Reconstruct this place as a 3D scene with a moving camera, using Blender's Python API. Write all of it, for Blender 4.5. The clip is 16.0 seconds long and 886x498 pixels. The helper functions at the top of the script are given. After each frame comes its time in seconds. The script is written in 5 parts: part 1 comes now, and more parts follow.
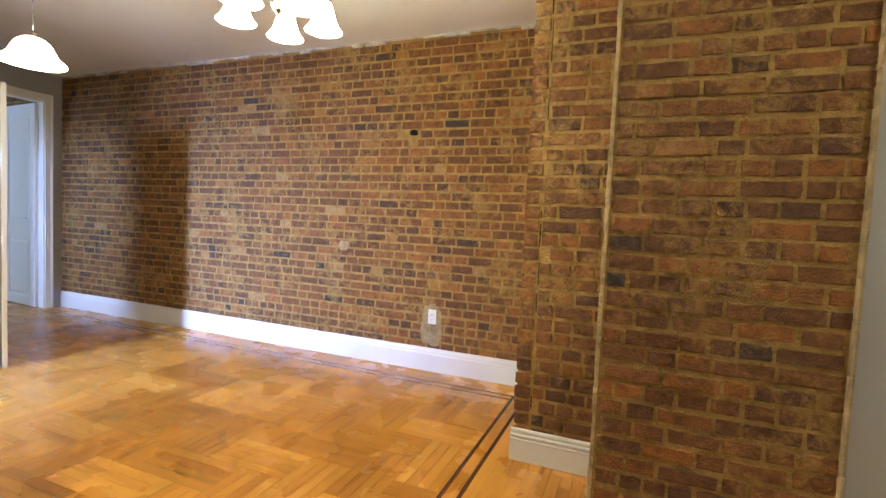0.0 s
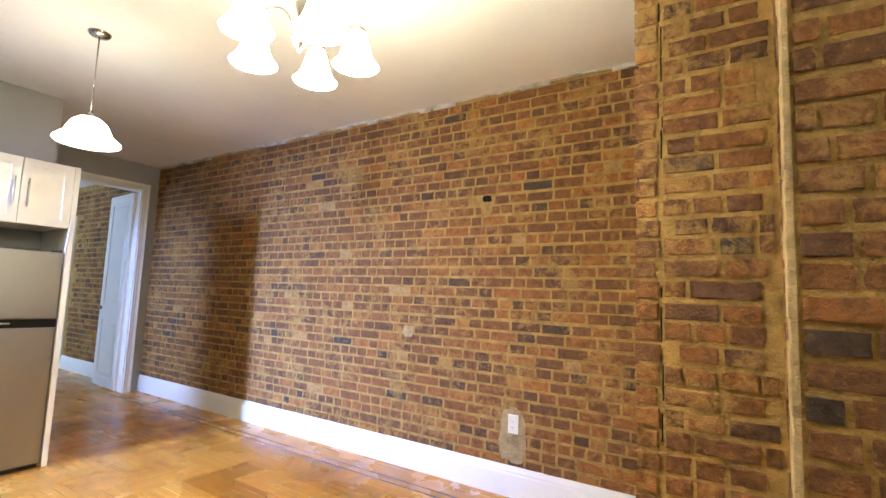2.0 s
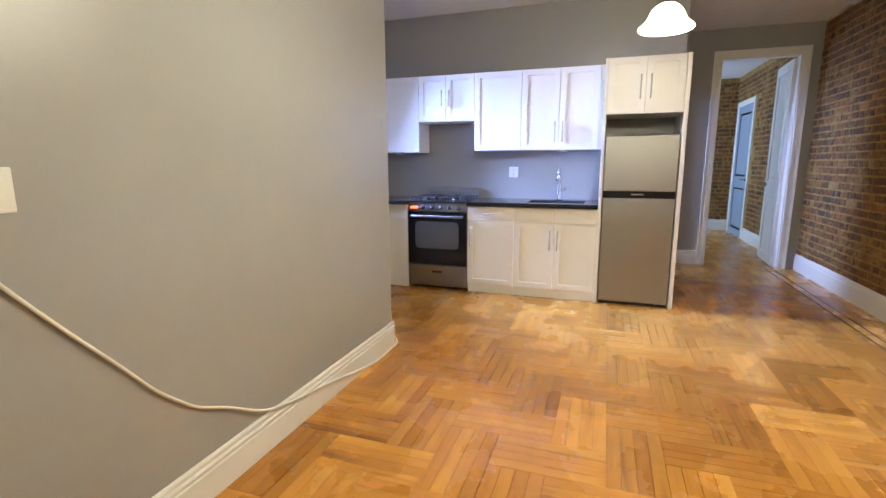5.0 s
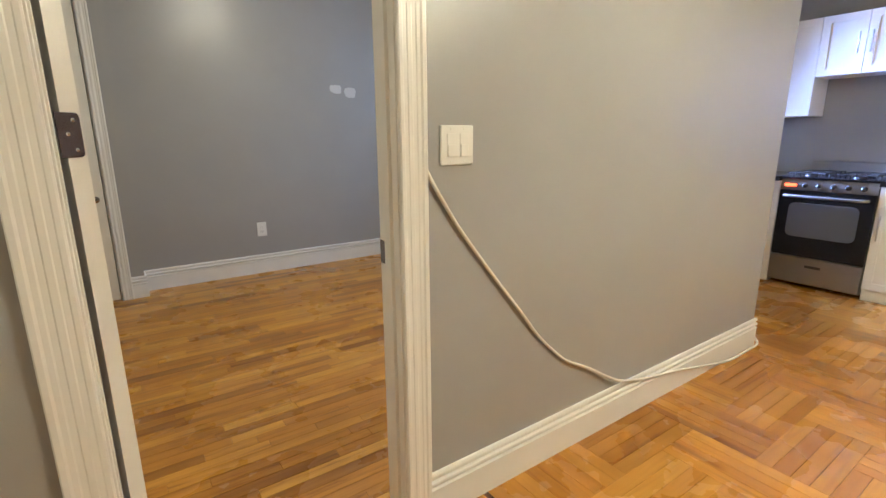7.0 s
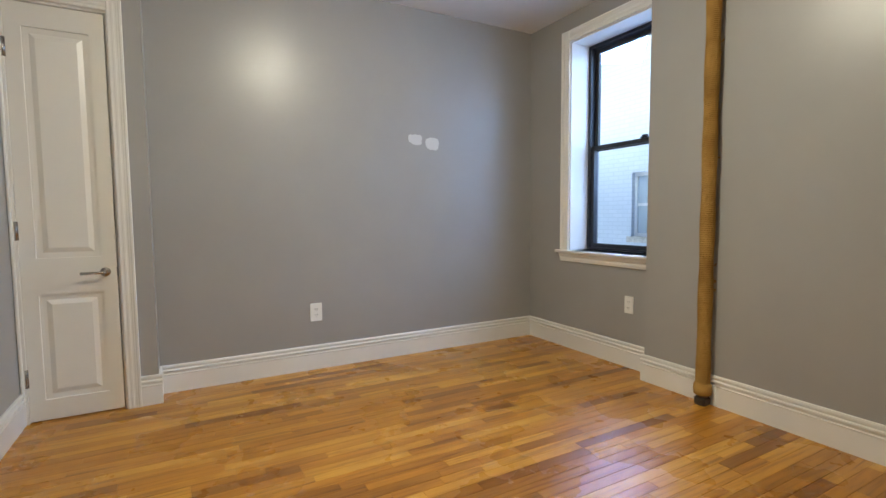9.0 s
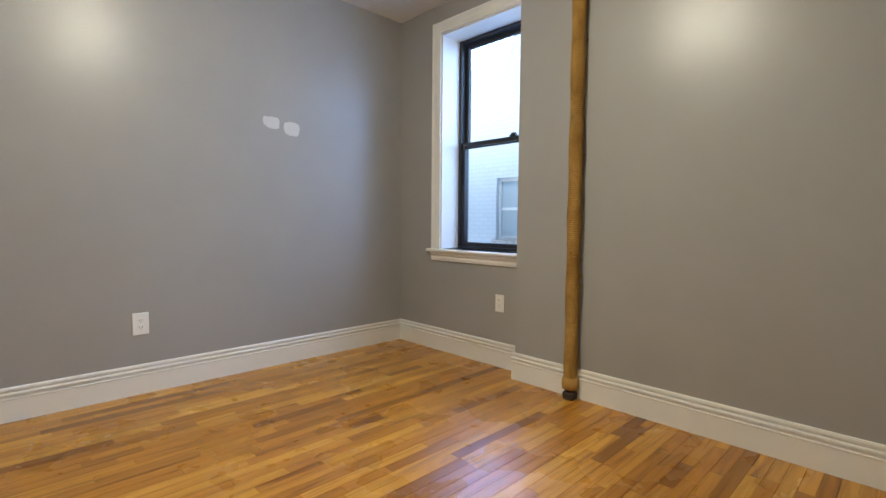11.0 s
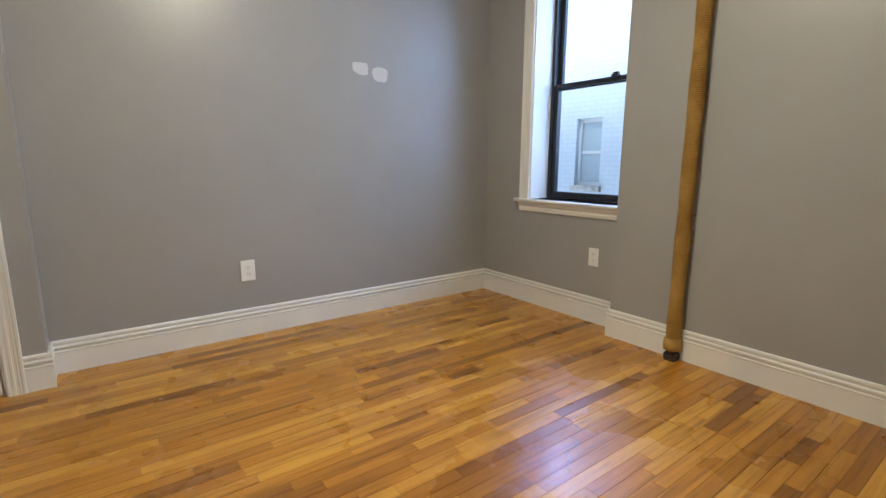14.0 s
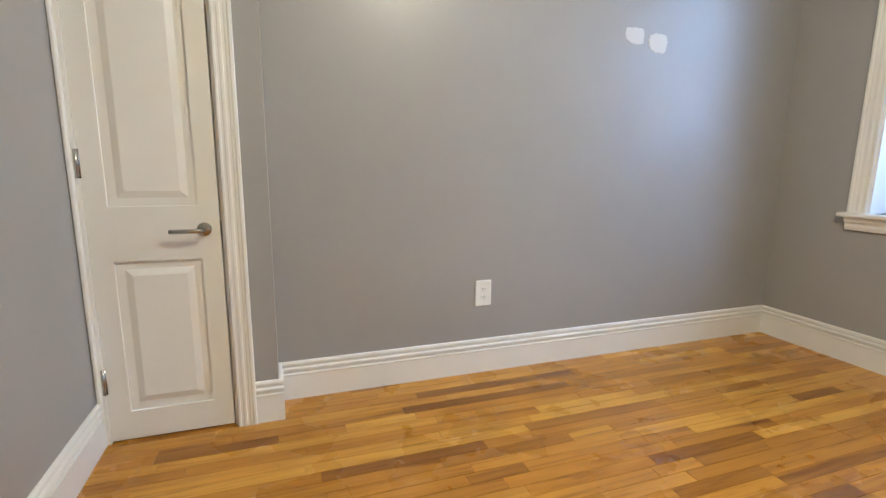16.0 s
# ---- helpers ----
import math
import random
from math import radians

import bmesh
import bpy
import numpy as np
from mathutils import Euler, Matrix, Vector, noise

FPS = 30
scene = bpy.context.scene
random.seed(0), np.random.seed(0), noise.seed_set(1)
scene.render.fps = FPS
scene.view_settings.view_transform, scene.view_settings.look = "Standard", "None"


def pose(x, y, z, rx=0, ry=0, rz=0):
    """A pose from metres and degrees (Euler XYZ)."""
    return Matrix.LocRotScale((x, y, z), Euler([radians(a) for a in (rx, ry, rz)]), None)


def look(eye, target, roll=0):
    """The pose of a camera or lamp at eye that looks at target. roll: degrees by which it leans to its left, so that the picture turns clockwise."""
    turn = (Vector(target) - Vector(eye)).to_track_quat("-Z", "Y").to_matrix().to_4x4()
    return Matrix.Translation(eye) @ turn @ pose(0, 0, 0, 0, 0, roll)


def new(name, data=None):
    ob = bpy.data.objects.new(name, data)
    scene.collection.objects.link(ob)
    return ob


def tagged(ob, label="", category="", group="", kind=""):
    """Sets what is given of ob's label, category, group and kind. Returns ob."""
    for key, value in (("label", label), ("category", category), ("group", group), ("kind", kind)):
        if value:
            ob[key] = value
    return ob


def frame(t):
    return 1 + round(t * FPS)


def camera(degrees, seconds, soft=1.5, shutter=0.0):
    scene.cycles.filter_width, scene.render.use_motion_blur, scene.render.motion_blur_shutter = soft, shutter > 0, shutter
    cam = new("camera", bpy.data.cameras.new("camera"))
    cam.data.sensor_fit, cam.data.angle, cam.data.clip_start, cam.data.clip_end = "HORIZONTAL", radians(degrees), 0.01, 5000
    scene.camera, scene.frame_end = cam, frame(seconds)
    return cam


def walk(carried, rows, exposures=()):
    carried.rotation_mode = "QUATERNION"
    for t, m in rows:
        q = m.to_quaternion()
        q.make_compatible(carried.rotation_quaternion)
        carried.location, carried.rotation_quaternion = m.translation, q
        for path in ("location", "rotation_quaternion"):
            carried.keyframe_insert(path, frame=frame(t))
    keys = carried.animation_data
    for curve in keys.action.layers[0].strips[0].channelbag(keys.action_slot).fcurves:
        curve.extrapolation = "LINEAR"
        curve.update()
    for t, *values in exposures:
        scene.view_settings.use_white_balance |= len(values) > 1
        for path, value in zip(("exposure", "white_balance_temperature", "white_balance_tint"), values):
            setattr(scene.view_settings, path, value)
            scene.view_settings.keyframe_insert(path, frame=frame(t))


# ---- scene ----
cam = camera(86.0, 16.0)
PATH = [
    (0, (-0.17, -3.733, 1.29), (-0.919, -1.882, 1.177), 2.7),
    (0.5, (-0.213, -3.68, 1.286), (-0.921, -1.81, 1.261), 2.7),
    (1, (-0.299, -3.535, 1.284), (-1.011, -1.667, 1.241), 2.5),
    (1.5, (-0.346, -3.314, 1.283), (-1.212, -1.512, 1.276), 2.2),
    (2, (-0.365, -3.069, 1.311), (-1.455, -1.405, 1.512), 2.2),
    (2.5, (-0.36, -2.837, 1.332), (-1.658, -1.399, 1.828), 2.7),
    (3, (-0.39, -2.638, 1.359), (-1.963, -1.5, 1.838), 2.3),
    (3.5, (-0.437, -2.502, 1.384), (-2.263, -1.745, 1.684), 1.5),
    (4, (-0.377, -2.322, 1.341), (-2.359, -2.061, 1.407), 0.6),
    (4.5, (-0.224, -2.261, 1.316), (-2.209, -2.459, 1.168), 0.5),
    (5, (-0.099, -2.23, 1.295), (-1.961, -2.868, 0.94), -0.2),
    (5.2, (-0.07, -2.241, 1.287), (-1.861, -3.03, 0.879), -0.3),
    (7.3, (0.017, -2.633, 1.256), (-1.022, -4.295, 0.86), -0.4),
    (7.6, (-0.032, -2.808, 1.247), (-1.024, -4.521, 0.962), -0.7),
    (8, (-0.119, -3.114, 1.194), (-1.068, -4.865, 1.015), -0.5),
    (8.2, (-0.155, -3.261, 1.179), (-1.097, -5.019, 1.023), -0.5),
    (10.3, (-0.408, -3.862, 1.038), (-1.583, -5.476, 0.917), 0.3),
    (10.5, (-0.421, -3.871, 1.042), (-1.667, -5.431, 0.921), 0.3),
    (11, (-0.436, -3.871, 1.037), (-1.836, -5.295, 0.922), 0.5),
    (11.5, (-0.446, -3.869, 1.028), (-1.963, -5.168, 0.918), 0.9),
    (12, (-0.403, -3.886, 1.058), (-2.027, -5.046, 0.931), 1.2),
    (12.5, (-0.412, -3.894, 1.049), (-2.04, -5.05, 0.925), 1.2),
    (13, (-0.412, -3.903, 1.056), (-1.994, -5.113, 0.872), 1.0),
    (13.5, (-0.357, -3.967, 1.085), (-1.776, -5.353, 0.829), 0.7),
    (14, (-0.347, -4.051, 1.09), (-1.528, -5.625, 0.732), 0.3),
    (14.5, (-0.264, -4.233, 1.105), (-1.226, -5.878, 0.498), 0.1),
    (15, (-0.248, -4.452, 1.1), (-0.956, -6.224, 0.503), -0.1),
    (15.5, (-0.174, -4.732, 1.079), (-0.777, -6.594, 0.668), 0.5),
    (16, (-0.154, -4.97, 1.06), (-0.8, -6.829, 0.707), 0.5),
]
EXPOSURES = [(0.0, 0.02), (1.0, 0.2), (1.5, 0.32), (2.0, 0.25), (2.5, 0.08), (3.5, -0.05), (4.5, -0.06), (5.0, -0.06), (7.5, 0.05), (8.2, 0.2), (10.5, 0.3), (12.5, 0.27), (14.0, 0.29), (15.0, 0.44), (16.0, 0.66)]
walk(cam, [(t, look(eye, target, roll)) for t, eye, target, roll in PATH], EXPOSURES)

# ---------- light ----------
KS_Y = -4.72
world = bpy.data.worlds.new("world")
scene.world = world
world.use_nodes = True
sky = world.node_tree.nodes.new("ShaderNodeTexSky")
sky.sky_type, sky.sun_disc = "NISHITA", False
sky.sun_elevation, sky.sun_rotation = radians(50), radians(200)
world.node_tree.links.new(sky.outputs[0], world.node_tree.nodes["Background"].inputs[0])
world.node_tree.nodes["Background"].inputs[1].default_value = 0.15


def sun_lamp():
    d = bpy.data.lights.new("sun", "SUN")
    d.energy, d.angle, d.color = 5.0, radians(10), (0.8, 0.91, 1.0)
    new("sun", d).matrix_world = look((20, 6, 26), (0, 0, 0))


def window_light(name, m, w, h, watts, color, spread=180):
    d = bpy.data.lights.new(name, "AREA")
    d.shape, d.size, d.size_y, d.energy, d.color = "RECTANGLE", w, h, watts, color
    d.spread = radians(spread)
    new(name, d).matrix_world = m


DAY = (0.4, 0.62, 1.0)
sun_lamp()
# two added lamps out of view stand in for sky: wall glow, floor pool
window_light("bedroom_window_light", look((-4.3, -5.5, 2.1), (-2.4, -6.4, 1.0)), 1.5, 1.7, 42, DAY)
window_light("bedroom_sky_light", look((-4.6, -8.2, 4.0), (-2.2, -4.6, 0.0)), 2.2, 2.2, 95, (0.27, 0.48, 1.0), 80)
window_light("kitchen_window_light", look((-4.5, KS_Y - 0.2, 1.8), (-3.9, 0, 0.1)), 0.36, 1.3, 210, (0.3, 0.45, 1.0), 66)
# unseen lamp in an assumed side room, added for the lit brick band
window_light("side_room_window_light", look((-6.35, -3.45, 1.7), (-6.35, 0, 0.6)), 0.5, 1.2, 42, (0.36, 0.5, 1.0), 70)
# added lamp, no window built here; bluish fill on door leaf and brick
window_light("far_room_window_light", look((-9.6, -2.9, 1.6), (-9.6, 0, 1.2)), 0.9, 1.4, 100, DAY)
GLOW_CHANDELIER, GLOW_PENDANT, GLOW_BEDROOM, GLOW_ADDED_ENTRY, GLOW_ADDED_FAR = 100.0, 15.0, 168.0, 75.0, 16.0

# ---------- helpers of this scene ----------
def mat(name, base=(0.5, 0.5, 0.5), rough=0.5, metal=0.0, spec=0.5):
    m = bpy.data.materials.new(name)
    m.use_nodes = True
    b = m.node_tree.nodes["Principled BSDF"]
    b.inputs["Base Color"].default_value = (*base, 1)
    b.inputs["Roughness"].default_value = rough
    b.inputs["Metallic"].default_value = metal
    b.inputs["Specular IOR Level"].default_value = spec
    return m


def nd(m, kind, **values):
    n = m.node_tree.nodes.new(kind)
    for key, value in values.items():
        n.inputs[key.replace("_", " ")].default_value = value
    return n


def wire(m, a, out, b, inp):
    m.node_tree.links.new(a.outputs[out], b.inputs[inp])


def bsdf(m):
    return m.node_tree.nodes["Principled BSDF"]


def ramp(m, stops):
    n = m.node_tree.nodes.new("ShaderNodeValToRGB")
    e = n.color_ramp.elements
    while len(e) < len(stops):
        e.new(0.5)
    for k, (p, c) in zip(e, stops):
        k.position, k.color = p, (*c, 1)
    return n


def mapped(m, scale=(1, 1, 1), world=True):
    """Coordinates in metres, stretched by scale."""
    g = m.node_tree.nodes.new("ShaderNodeNewGeometry" if world else "ShaderNodeTexCoord")
    s = m.node_tree.nodes.new("ShaderNodeMapping")
    s.inputs["Scale"].default_value = scale
    wire(m, g, "Position" if world else "Object", s, "Vector")
    return s


def bumpy(m, source, out, strength, distance):
    b = nd(m, "ShaderNodeBump", Strength=strength, Distance=distance)
    wire(m, source, out, b, "Height")
    wire(m, b, "Normal", bsdf(m), "Normal")
    return b


BASES = {}


def thing(name, base, label, category, group="", kind=""):
    ob = new(name)
    ob.empty_display_size = 0.1
    ob.location = base
    BASES[ob] = Vector(base)
    return tagged(ob, label, category, group, kind)


def mesh_of(name, bm, material, smooth=False):
    me = bpy.data.meshes.new(name)
    bmesh.ops.recalc_face_normals(bm, faces=bm.faces)
    bm.to_mesh(me)
    bm.free()
    me.materials.append(material)
    if smooth:
        for p in me.polygons:
            p.use_smooth = True
    return me


def part(name, bm, material, parent, label="", smooth=False):
    """One mesh object, built in the world's coordinates, under a thing or a part."""
    base = BASES[parent]
    bmesh.ops.translate(bm, verts=bm.verts, vec=-base)
    ob = new(name, mesh_of(name, bm, material, smooth))
    ob.parent = parent
    BASES[ob] = base
    return tagged(ob, label)


def solid(name, bm, material, label="", category="", kind="structure", smooth=False):
    """One top-level mesh."""
    ob = new(name, mesh_of(name, bm, material, smooth))
    BASES[ob] = Vector((0, 0, 0))
    return tagged(ob, label, category, "", kind)


def box(bm, x0, x1, y0, y1, z0, z1, bevel=0.0, seg=1):
    r = bmesh.ops.create_cube(bm, size=1)
    bmesh.ops.scale(bm, vec=(abs(x1 - x0), abs(y1 - y0), abs(z1 - z0)), verts=r["verts"])
    bmesh.ops.translate(bm, vec=((x0 + x1) / 2, (y0 + y1) / 2, (z0 + z1) / 2), verts=r["verts"])
    if bevel:
        edges = list({e for v in r["verts"] for e in v.link_edges})
        bmesh.ops.bevel(bm, geom=edges, offset=bevel, segments=seg, affect="EDGES", profile=0.5)
    return bm


def boxes(*rows, bevel=0.0):
    bm = bmesh.new()
    for r in rows:
        box(bm, *r, bevel=bevel)
    return bm


def extrude(bm, profile, p0, p1, out, up):
    """A moulding: profile points (out, up) swept from p0 to p1."""
    p0, p1, out, up = Vector(p0), Vector(p1), Vector(out), Vector(up)
    a = [bm.verts.new(p0 + out * o + up * u) for o, u in profile]
    b = [bm.verts.new(p1 + out * o + up * u) for o, u in profile]
    n = len(profile)
    for i in range(n):
        bm.faces.new((a[i], a[(i + 1) % n], b[(i + 1) % n], b[i]))
    bm.faces.new(a)
    bm.faces.new(list(reversed(b)))
    return bm


def lathe(bm, profile, centre, axis="Z", seg=24, close=False):
    """Spin (radius, height) points about an upright axis through centre."""
    cx, cy, cz = centre
    rings = []
    for r, h in profile:
        ring = []
        for i in range(seg):
            a = 2 * math.pi * i / seg
            c, s = r * math.cos(a), r * math.sin(a)
            p = {"Z": (cx + c, cy + s, cz + h), "X": (cx + h, cy + c, cz + s), "Y": (cx + c, cy + h, cz + s)}[axis]
            ring.append(bm.verts.new(p))
        rings.append(ring)
    for a, b in zip(rings, rings[1:]):
        for i in range(seg):
            bm.faces.new((a[i], a[(i + 1) % seg], b[(i + 1) % seg], b[i]))
    if close:
        bm.faces.new(rings[0])
        bm.faces.new(rings[-1])
    return bm


def tube(bm, points, radius, seg=8):
    """A round bar along points."""
    pts = [Vector(p) for p in points]
    rings = []
    for i, p in enumerate(pts):
        d = (pts[min(i + 1, len(pts) - 1)] - pts[max(i - 1, 0)]).normalized()
        ref = Vector((0, 0, 1)) if abs(d.z) < 0.9 else Vector((1, 0, 0))
        u = d.cross(ref).normalized()
        v = d.cross(u)
        rings.append([bm.verts.new(p + radius * (math.cos(2 * math.pi * k / seg) * u + math.sin(2 * math.pi * k / seg) * v)) for k in range(seg)])
    for a, b in zip(rings, rings[1:]):
        for k in range(seg):
            bm.faces.new((a[k], a[(k + 1) % seg], b[(k + 1) % seg], b[k]))
    bm.faces.new(rings[0])
    bm.faces.new(rings[-1])
    return bm


def arc(p0, p1, p2, n=10):
    """Points on the smooth curve from p0 by p1 to p2."""
    p0, p1, p2 = Vector(p0), Vector(p1), Vector(p2)
    return [(1 - s) ** 2 * p0 + 2 * s * (1 - s) * p1 + s * s * p2 for s in (i / n for i in range(n + 1))]

# ---------- materials ----------
def paint(name, base, rough, mottling=0.02, relief=0.12):
    m = mat(name, base, rough)
    s = mapped(m)
    n1 = nd(m, "ShaderNodeTexNoise", Scale=2.2, Detail=4.0, Roughness=0.6)
    n2 = nd(m, "ShaderNodeTexNoise", Scale=260.0, Detail=3.0, Roughness=0.6)
    wire(m, s, "Vector", n1, "Vector")
    wire(m, s, "Vector", n2, "Vector")
    r = ramp(m, [(0.3, tuple(c * (1 - mottling) for c in base)), (0.7, tuple(min(1, c * (1 + mottling)) for c in base))])
    wire(m, n1, "Fac", r, "Fac")
    wire(m, r, "Color", bsdf(m), "Base Color")
    bumpy(m, n2, "Fac", relief, 0.002)
    return m


def wood(name, along, dark, mid, light, rough=0.22, contrast=0.95):
    """Varnished oak strips; along is the grain's axis, 0 or 1."""
    m = mat(name, mid, rough)
    oi = m.node_tree.nodes.new("ShaderNodeObjectInfo")
    ge = m.node_tree.nodes.new("ShaderNodeNewGeometry")
    add = m.node_tree.nodes.new("ShaderNodeMath")
    add.operation = "ADD"
    wire(m, oi, "Random", add, 0)
    wire(m, ge, "Random Per Island", add, 1)
    fr = m.node_tree.nodes.new("ShaderNodeMath")
    fr.operation = "FRACT"
    wire(m, add, 0, fr, 0)
    shift = m.node_tree.nodes.new("ShaderNodeVectorMath")
    shift.operation = "MULTIPLY_ADD"
    wire(m, fr, 0, shift, 0)
    shift.inputs[1].default_value = (7.3, 5.1, 9.7)
    wire(m, ge, "Position", shift, 2)
    scale = [38.0, 38.0, 38.0]
    scale[along] = 2.2
    mp = m.node_tree.nodes.new("ShaderNodeMapping")
    mp.inputs["Scale"].default_value = scale
    wire(m, shift, 0, mp, "Vector")
    g1 = nd(m, "ShaderNodeTexNoise", Scale=1.0, Detail=5.0, Roughness=0.65, Distortion=0.6)
    g2 = nd(m, "ShaderNodeTexNoise", Scale=5.5, Detail=3.0, Roughness=0.6)
    wire(m, mp, "Vector", g1, "Vector")
    wire(m, mp, "Vector", g2, "Vector")
    tone = ramp(m, [(0.0, dark), (0.07, tuple(0.5 * a + 0.5 * b for a, b in zip(dark, mid))), (0.2, tuple(0.15 * a + 0.85 * b for a, b in zip(dark, mid))), (0.5, mid), (1.0, light)])
    wire(m, fr, 0, tone, "Fac")
    grain = ramp(m, [(0.3, (0.5, 0.4, 0.32)), (0.43, (0.88, 0.83, 0.78)), (0.55, (1.0, 1.0, 1.0)), (0.75, (1.16, 1.14, 1.1))])
    wire(m, g1, "Fac", grain, "Fac")
    mul = m.node_tree.nodes.new("ShaderNodeMix")
    mul.data_type, mul.blend_type = "RGBA", "MULTIPLY"
    mul.inputs["Factor"].default_value = contrast
    wire(m, tone, "Color", mul, "A")
    wire(m, grain, "Color", mul, "B")
    knots = nd(m, "ShaderNodeTexNoise", Scale=0.3, Detail=2.0, Roughness=0.5, Distortion=1.2)
    wire(m, mp, "Vector", knots, "Vector")
    kr = ramp(m, [(0.6, (1, 1, 1)), (0.72, (0.42, 0.32, 0.26))])
    wire(m, knots, "Fac", kr, "Fac")
    mul2 = m.node_tree.nodes.new("ShaderNodeMix")
    mul2.data_type, mul2.blend_type = "RGBA", "MULTIPLY"
    mul2.inputs["Factor"].default_value = 0.75
    wire(m, mul, "Result", mul2, "A")
    wire(m, kr, "Color", mul2, "B")
    wear = nd(m, "ShaderNodeTexNoise", Scale=3.0, Detail=4.0)
    wire(m, ge, "Position", wear, "Vector")
    aged = ramp(m, [(0.3, (0.92, 0.9, 0.88)), (0.5, (1, 1, 1)), (0.7, (1.05, 1.05, 1.05))])
    wire(m, wear, "Fac", aged, "Fac")
    mul3 = m.node_tree.nodes.new("ShaderNodeMix")
    mul3.data_type, mul3.blend_type = "RGBA", "MULTIPLY"
    mul3.inputs["Factor"].default_value = 1.0
    wire(m, mul2, "Result", mul3, "A")
    wire(m, aged, "Color", mul3, "B")
    mul4 = m.node_tree.nodes.new("ShaderNodeMix")
    mul4.data_type, mul4.blend_type = "RGBA", "MULTIPLY"
    mul4.inputs["Factor"].default_value = 1.0
    wire(m, mul3, "Result", mul4, "A")
    wire(m, oi, "Color", mul4, "B")
    wire(m, mul4, "Result", bsdf(m), "Base Color")
    bumpy(m, g2, "Fac", 0.12, 0.001)
    q = m.node_tree.nodes.new("ShaderNodeMapRange")
    q.inputs["From Min"].default_value, q.inputs["From Max"].default_value = 0.3, 0.7
    q.inputs["To Min"].default_value, q.inputs["To Max"].default_value = rough * 0.9, rough * 1.2
    wire(m, wear, "Fac", q, "Value")
    wire(m, q, "Result", bsdf(m), "Roughness")
    return m


def brick_material(name):
    m = mat(name, (0.3, 0.14, 0.07), 0.7, spec=0.25)
    oi = m.node_tree.nodes.new("ShaderNodeObjectInfo")
    ge = m.node_tree.nodes.new("ShaderNodeNewGeometry")
    add = m.node_tree.nodes.new("ShaderNodeMath")
    wire(m, oi, "Random", add, 0)
    wire(m, ge, "Random Per Island", add, 1)
    fr = m.node_tree.nodes.new("ShaderNodeMath")
    fr.operation = "FRACT"
    wire(m, add, 0, fr, 0)
    tone = ramp(m, [(0.0, (0.06, 0.045, 0.038)), (0.025, (0.1, 0.05, 0.03)), (0.16, (0.145, 0.064, 0.028)), (0.5, (0.19, 0.082, 0.03)), (0.8, (0.235, 0.1, 0.033)), (0.94, (0.29, 0.12, 0.034)), (0.98, (0.34, 0.14, 0.036)), (1.0, (0.36, 0.235, 0.1))])
    wire(m, fr, 0, tone, "Fac")
    n1 = nd(m, "ShaderNodeTexNoise", Scale=17.0, Detail=9.0, Roughness=0.78, Distortion=0.35)
    n2 = nd(m, "ShaderNodeTexNoise", Scale=110.0, Detail=4.0, Roughness=0.7)
    n3 = nd(m, "ShaderNodeTexNoise", Scale=3.1, Detail=4.0)
    for n in (n1, n2, n3):
        wire(m, ge, "Position", n, "Vector")
    blot = ramp(m, [(0.34, (0.38, 0.33, 0.31)), (0.5, (1, 1, 1)), (0.66, (1.4, 1.28, 1.1))])
    wire(m, n1, "Fac", blot, "Fac")
    mul = m.node_tree.nodes.new("ShaderNodeMix")
    mul.data_type, mul.blend_type = "RGBA", "MULTIPLY"
    mul.inputs["Factor"].default_value = 0.85
    wire(m, tone, "Color", mul, "A")
    wire(m, blot, "Color", mul, "B")
    smear = ramp(m, [(0.54, (0, 0, 0)), (0.58, (0.4, 0.4, 0.4)), (0.66, (0.88, 0.88, 0.88))])
    mixn = m.node_tree.nodes.new("ShaderNodeMath")
    mixn.operation = "MULTIPLY_ADD"
    mixn.inputs[1].default_value = 0.6
    wire(m, n1, "Fac", mixn, 0)
    half = m.node_tree.nodes.new("ShaderNodeMath")
    half.operation = "MULTIPLY"
    half.inputs[1].default_value = 0.45
    wire(m, n3, "Fac", half, 0)
    wire(m, half, 0, mixn, 2)
    wire(m, mixn, 0, smear, "Fac")
    mx = m.node_tree.nodes.new("ShaderNodeMix")
    mx.data_type = "RGBA"
    wire(m, smear, "Color", mx, "Factor")
    wire(m, mul, "Result", mx, "A")
    mx.inputs["B"].default_value = (0.36, 0.22, 0.07, 1)
    wire(m, mx, "Result", bsdf(m), "Base Color")
    rough = m.node_tree.nodes.new("ShaderNodeMath")
    rough.operation = "MULTIPLY_ADD"
    rough.inputs[1].default_value = 1.6
    wire(m, n1, "Fac", rough, 0)
    wire(m, n2, "Fac", rough, 2)
    bumpy(m, rough, 0, 0.9, 0.008)
    q = m.node_tree.nodes.new("ShaderNodeMapRange")
    q.inputs["To Min"].default_value, q.inputs["To Max"].default_value = 0.48, 0.85
    wire(m, n1, "Fac", q, "Value")
    wire(m, q, "Result", bsdf(m), "Roughness")
    return m


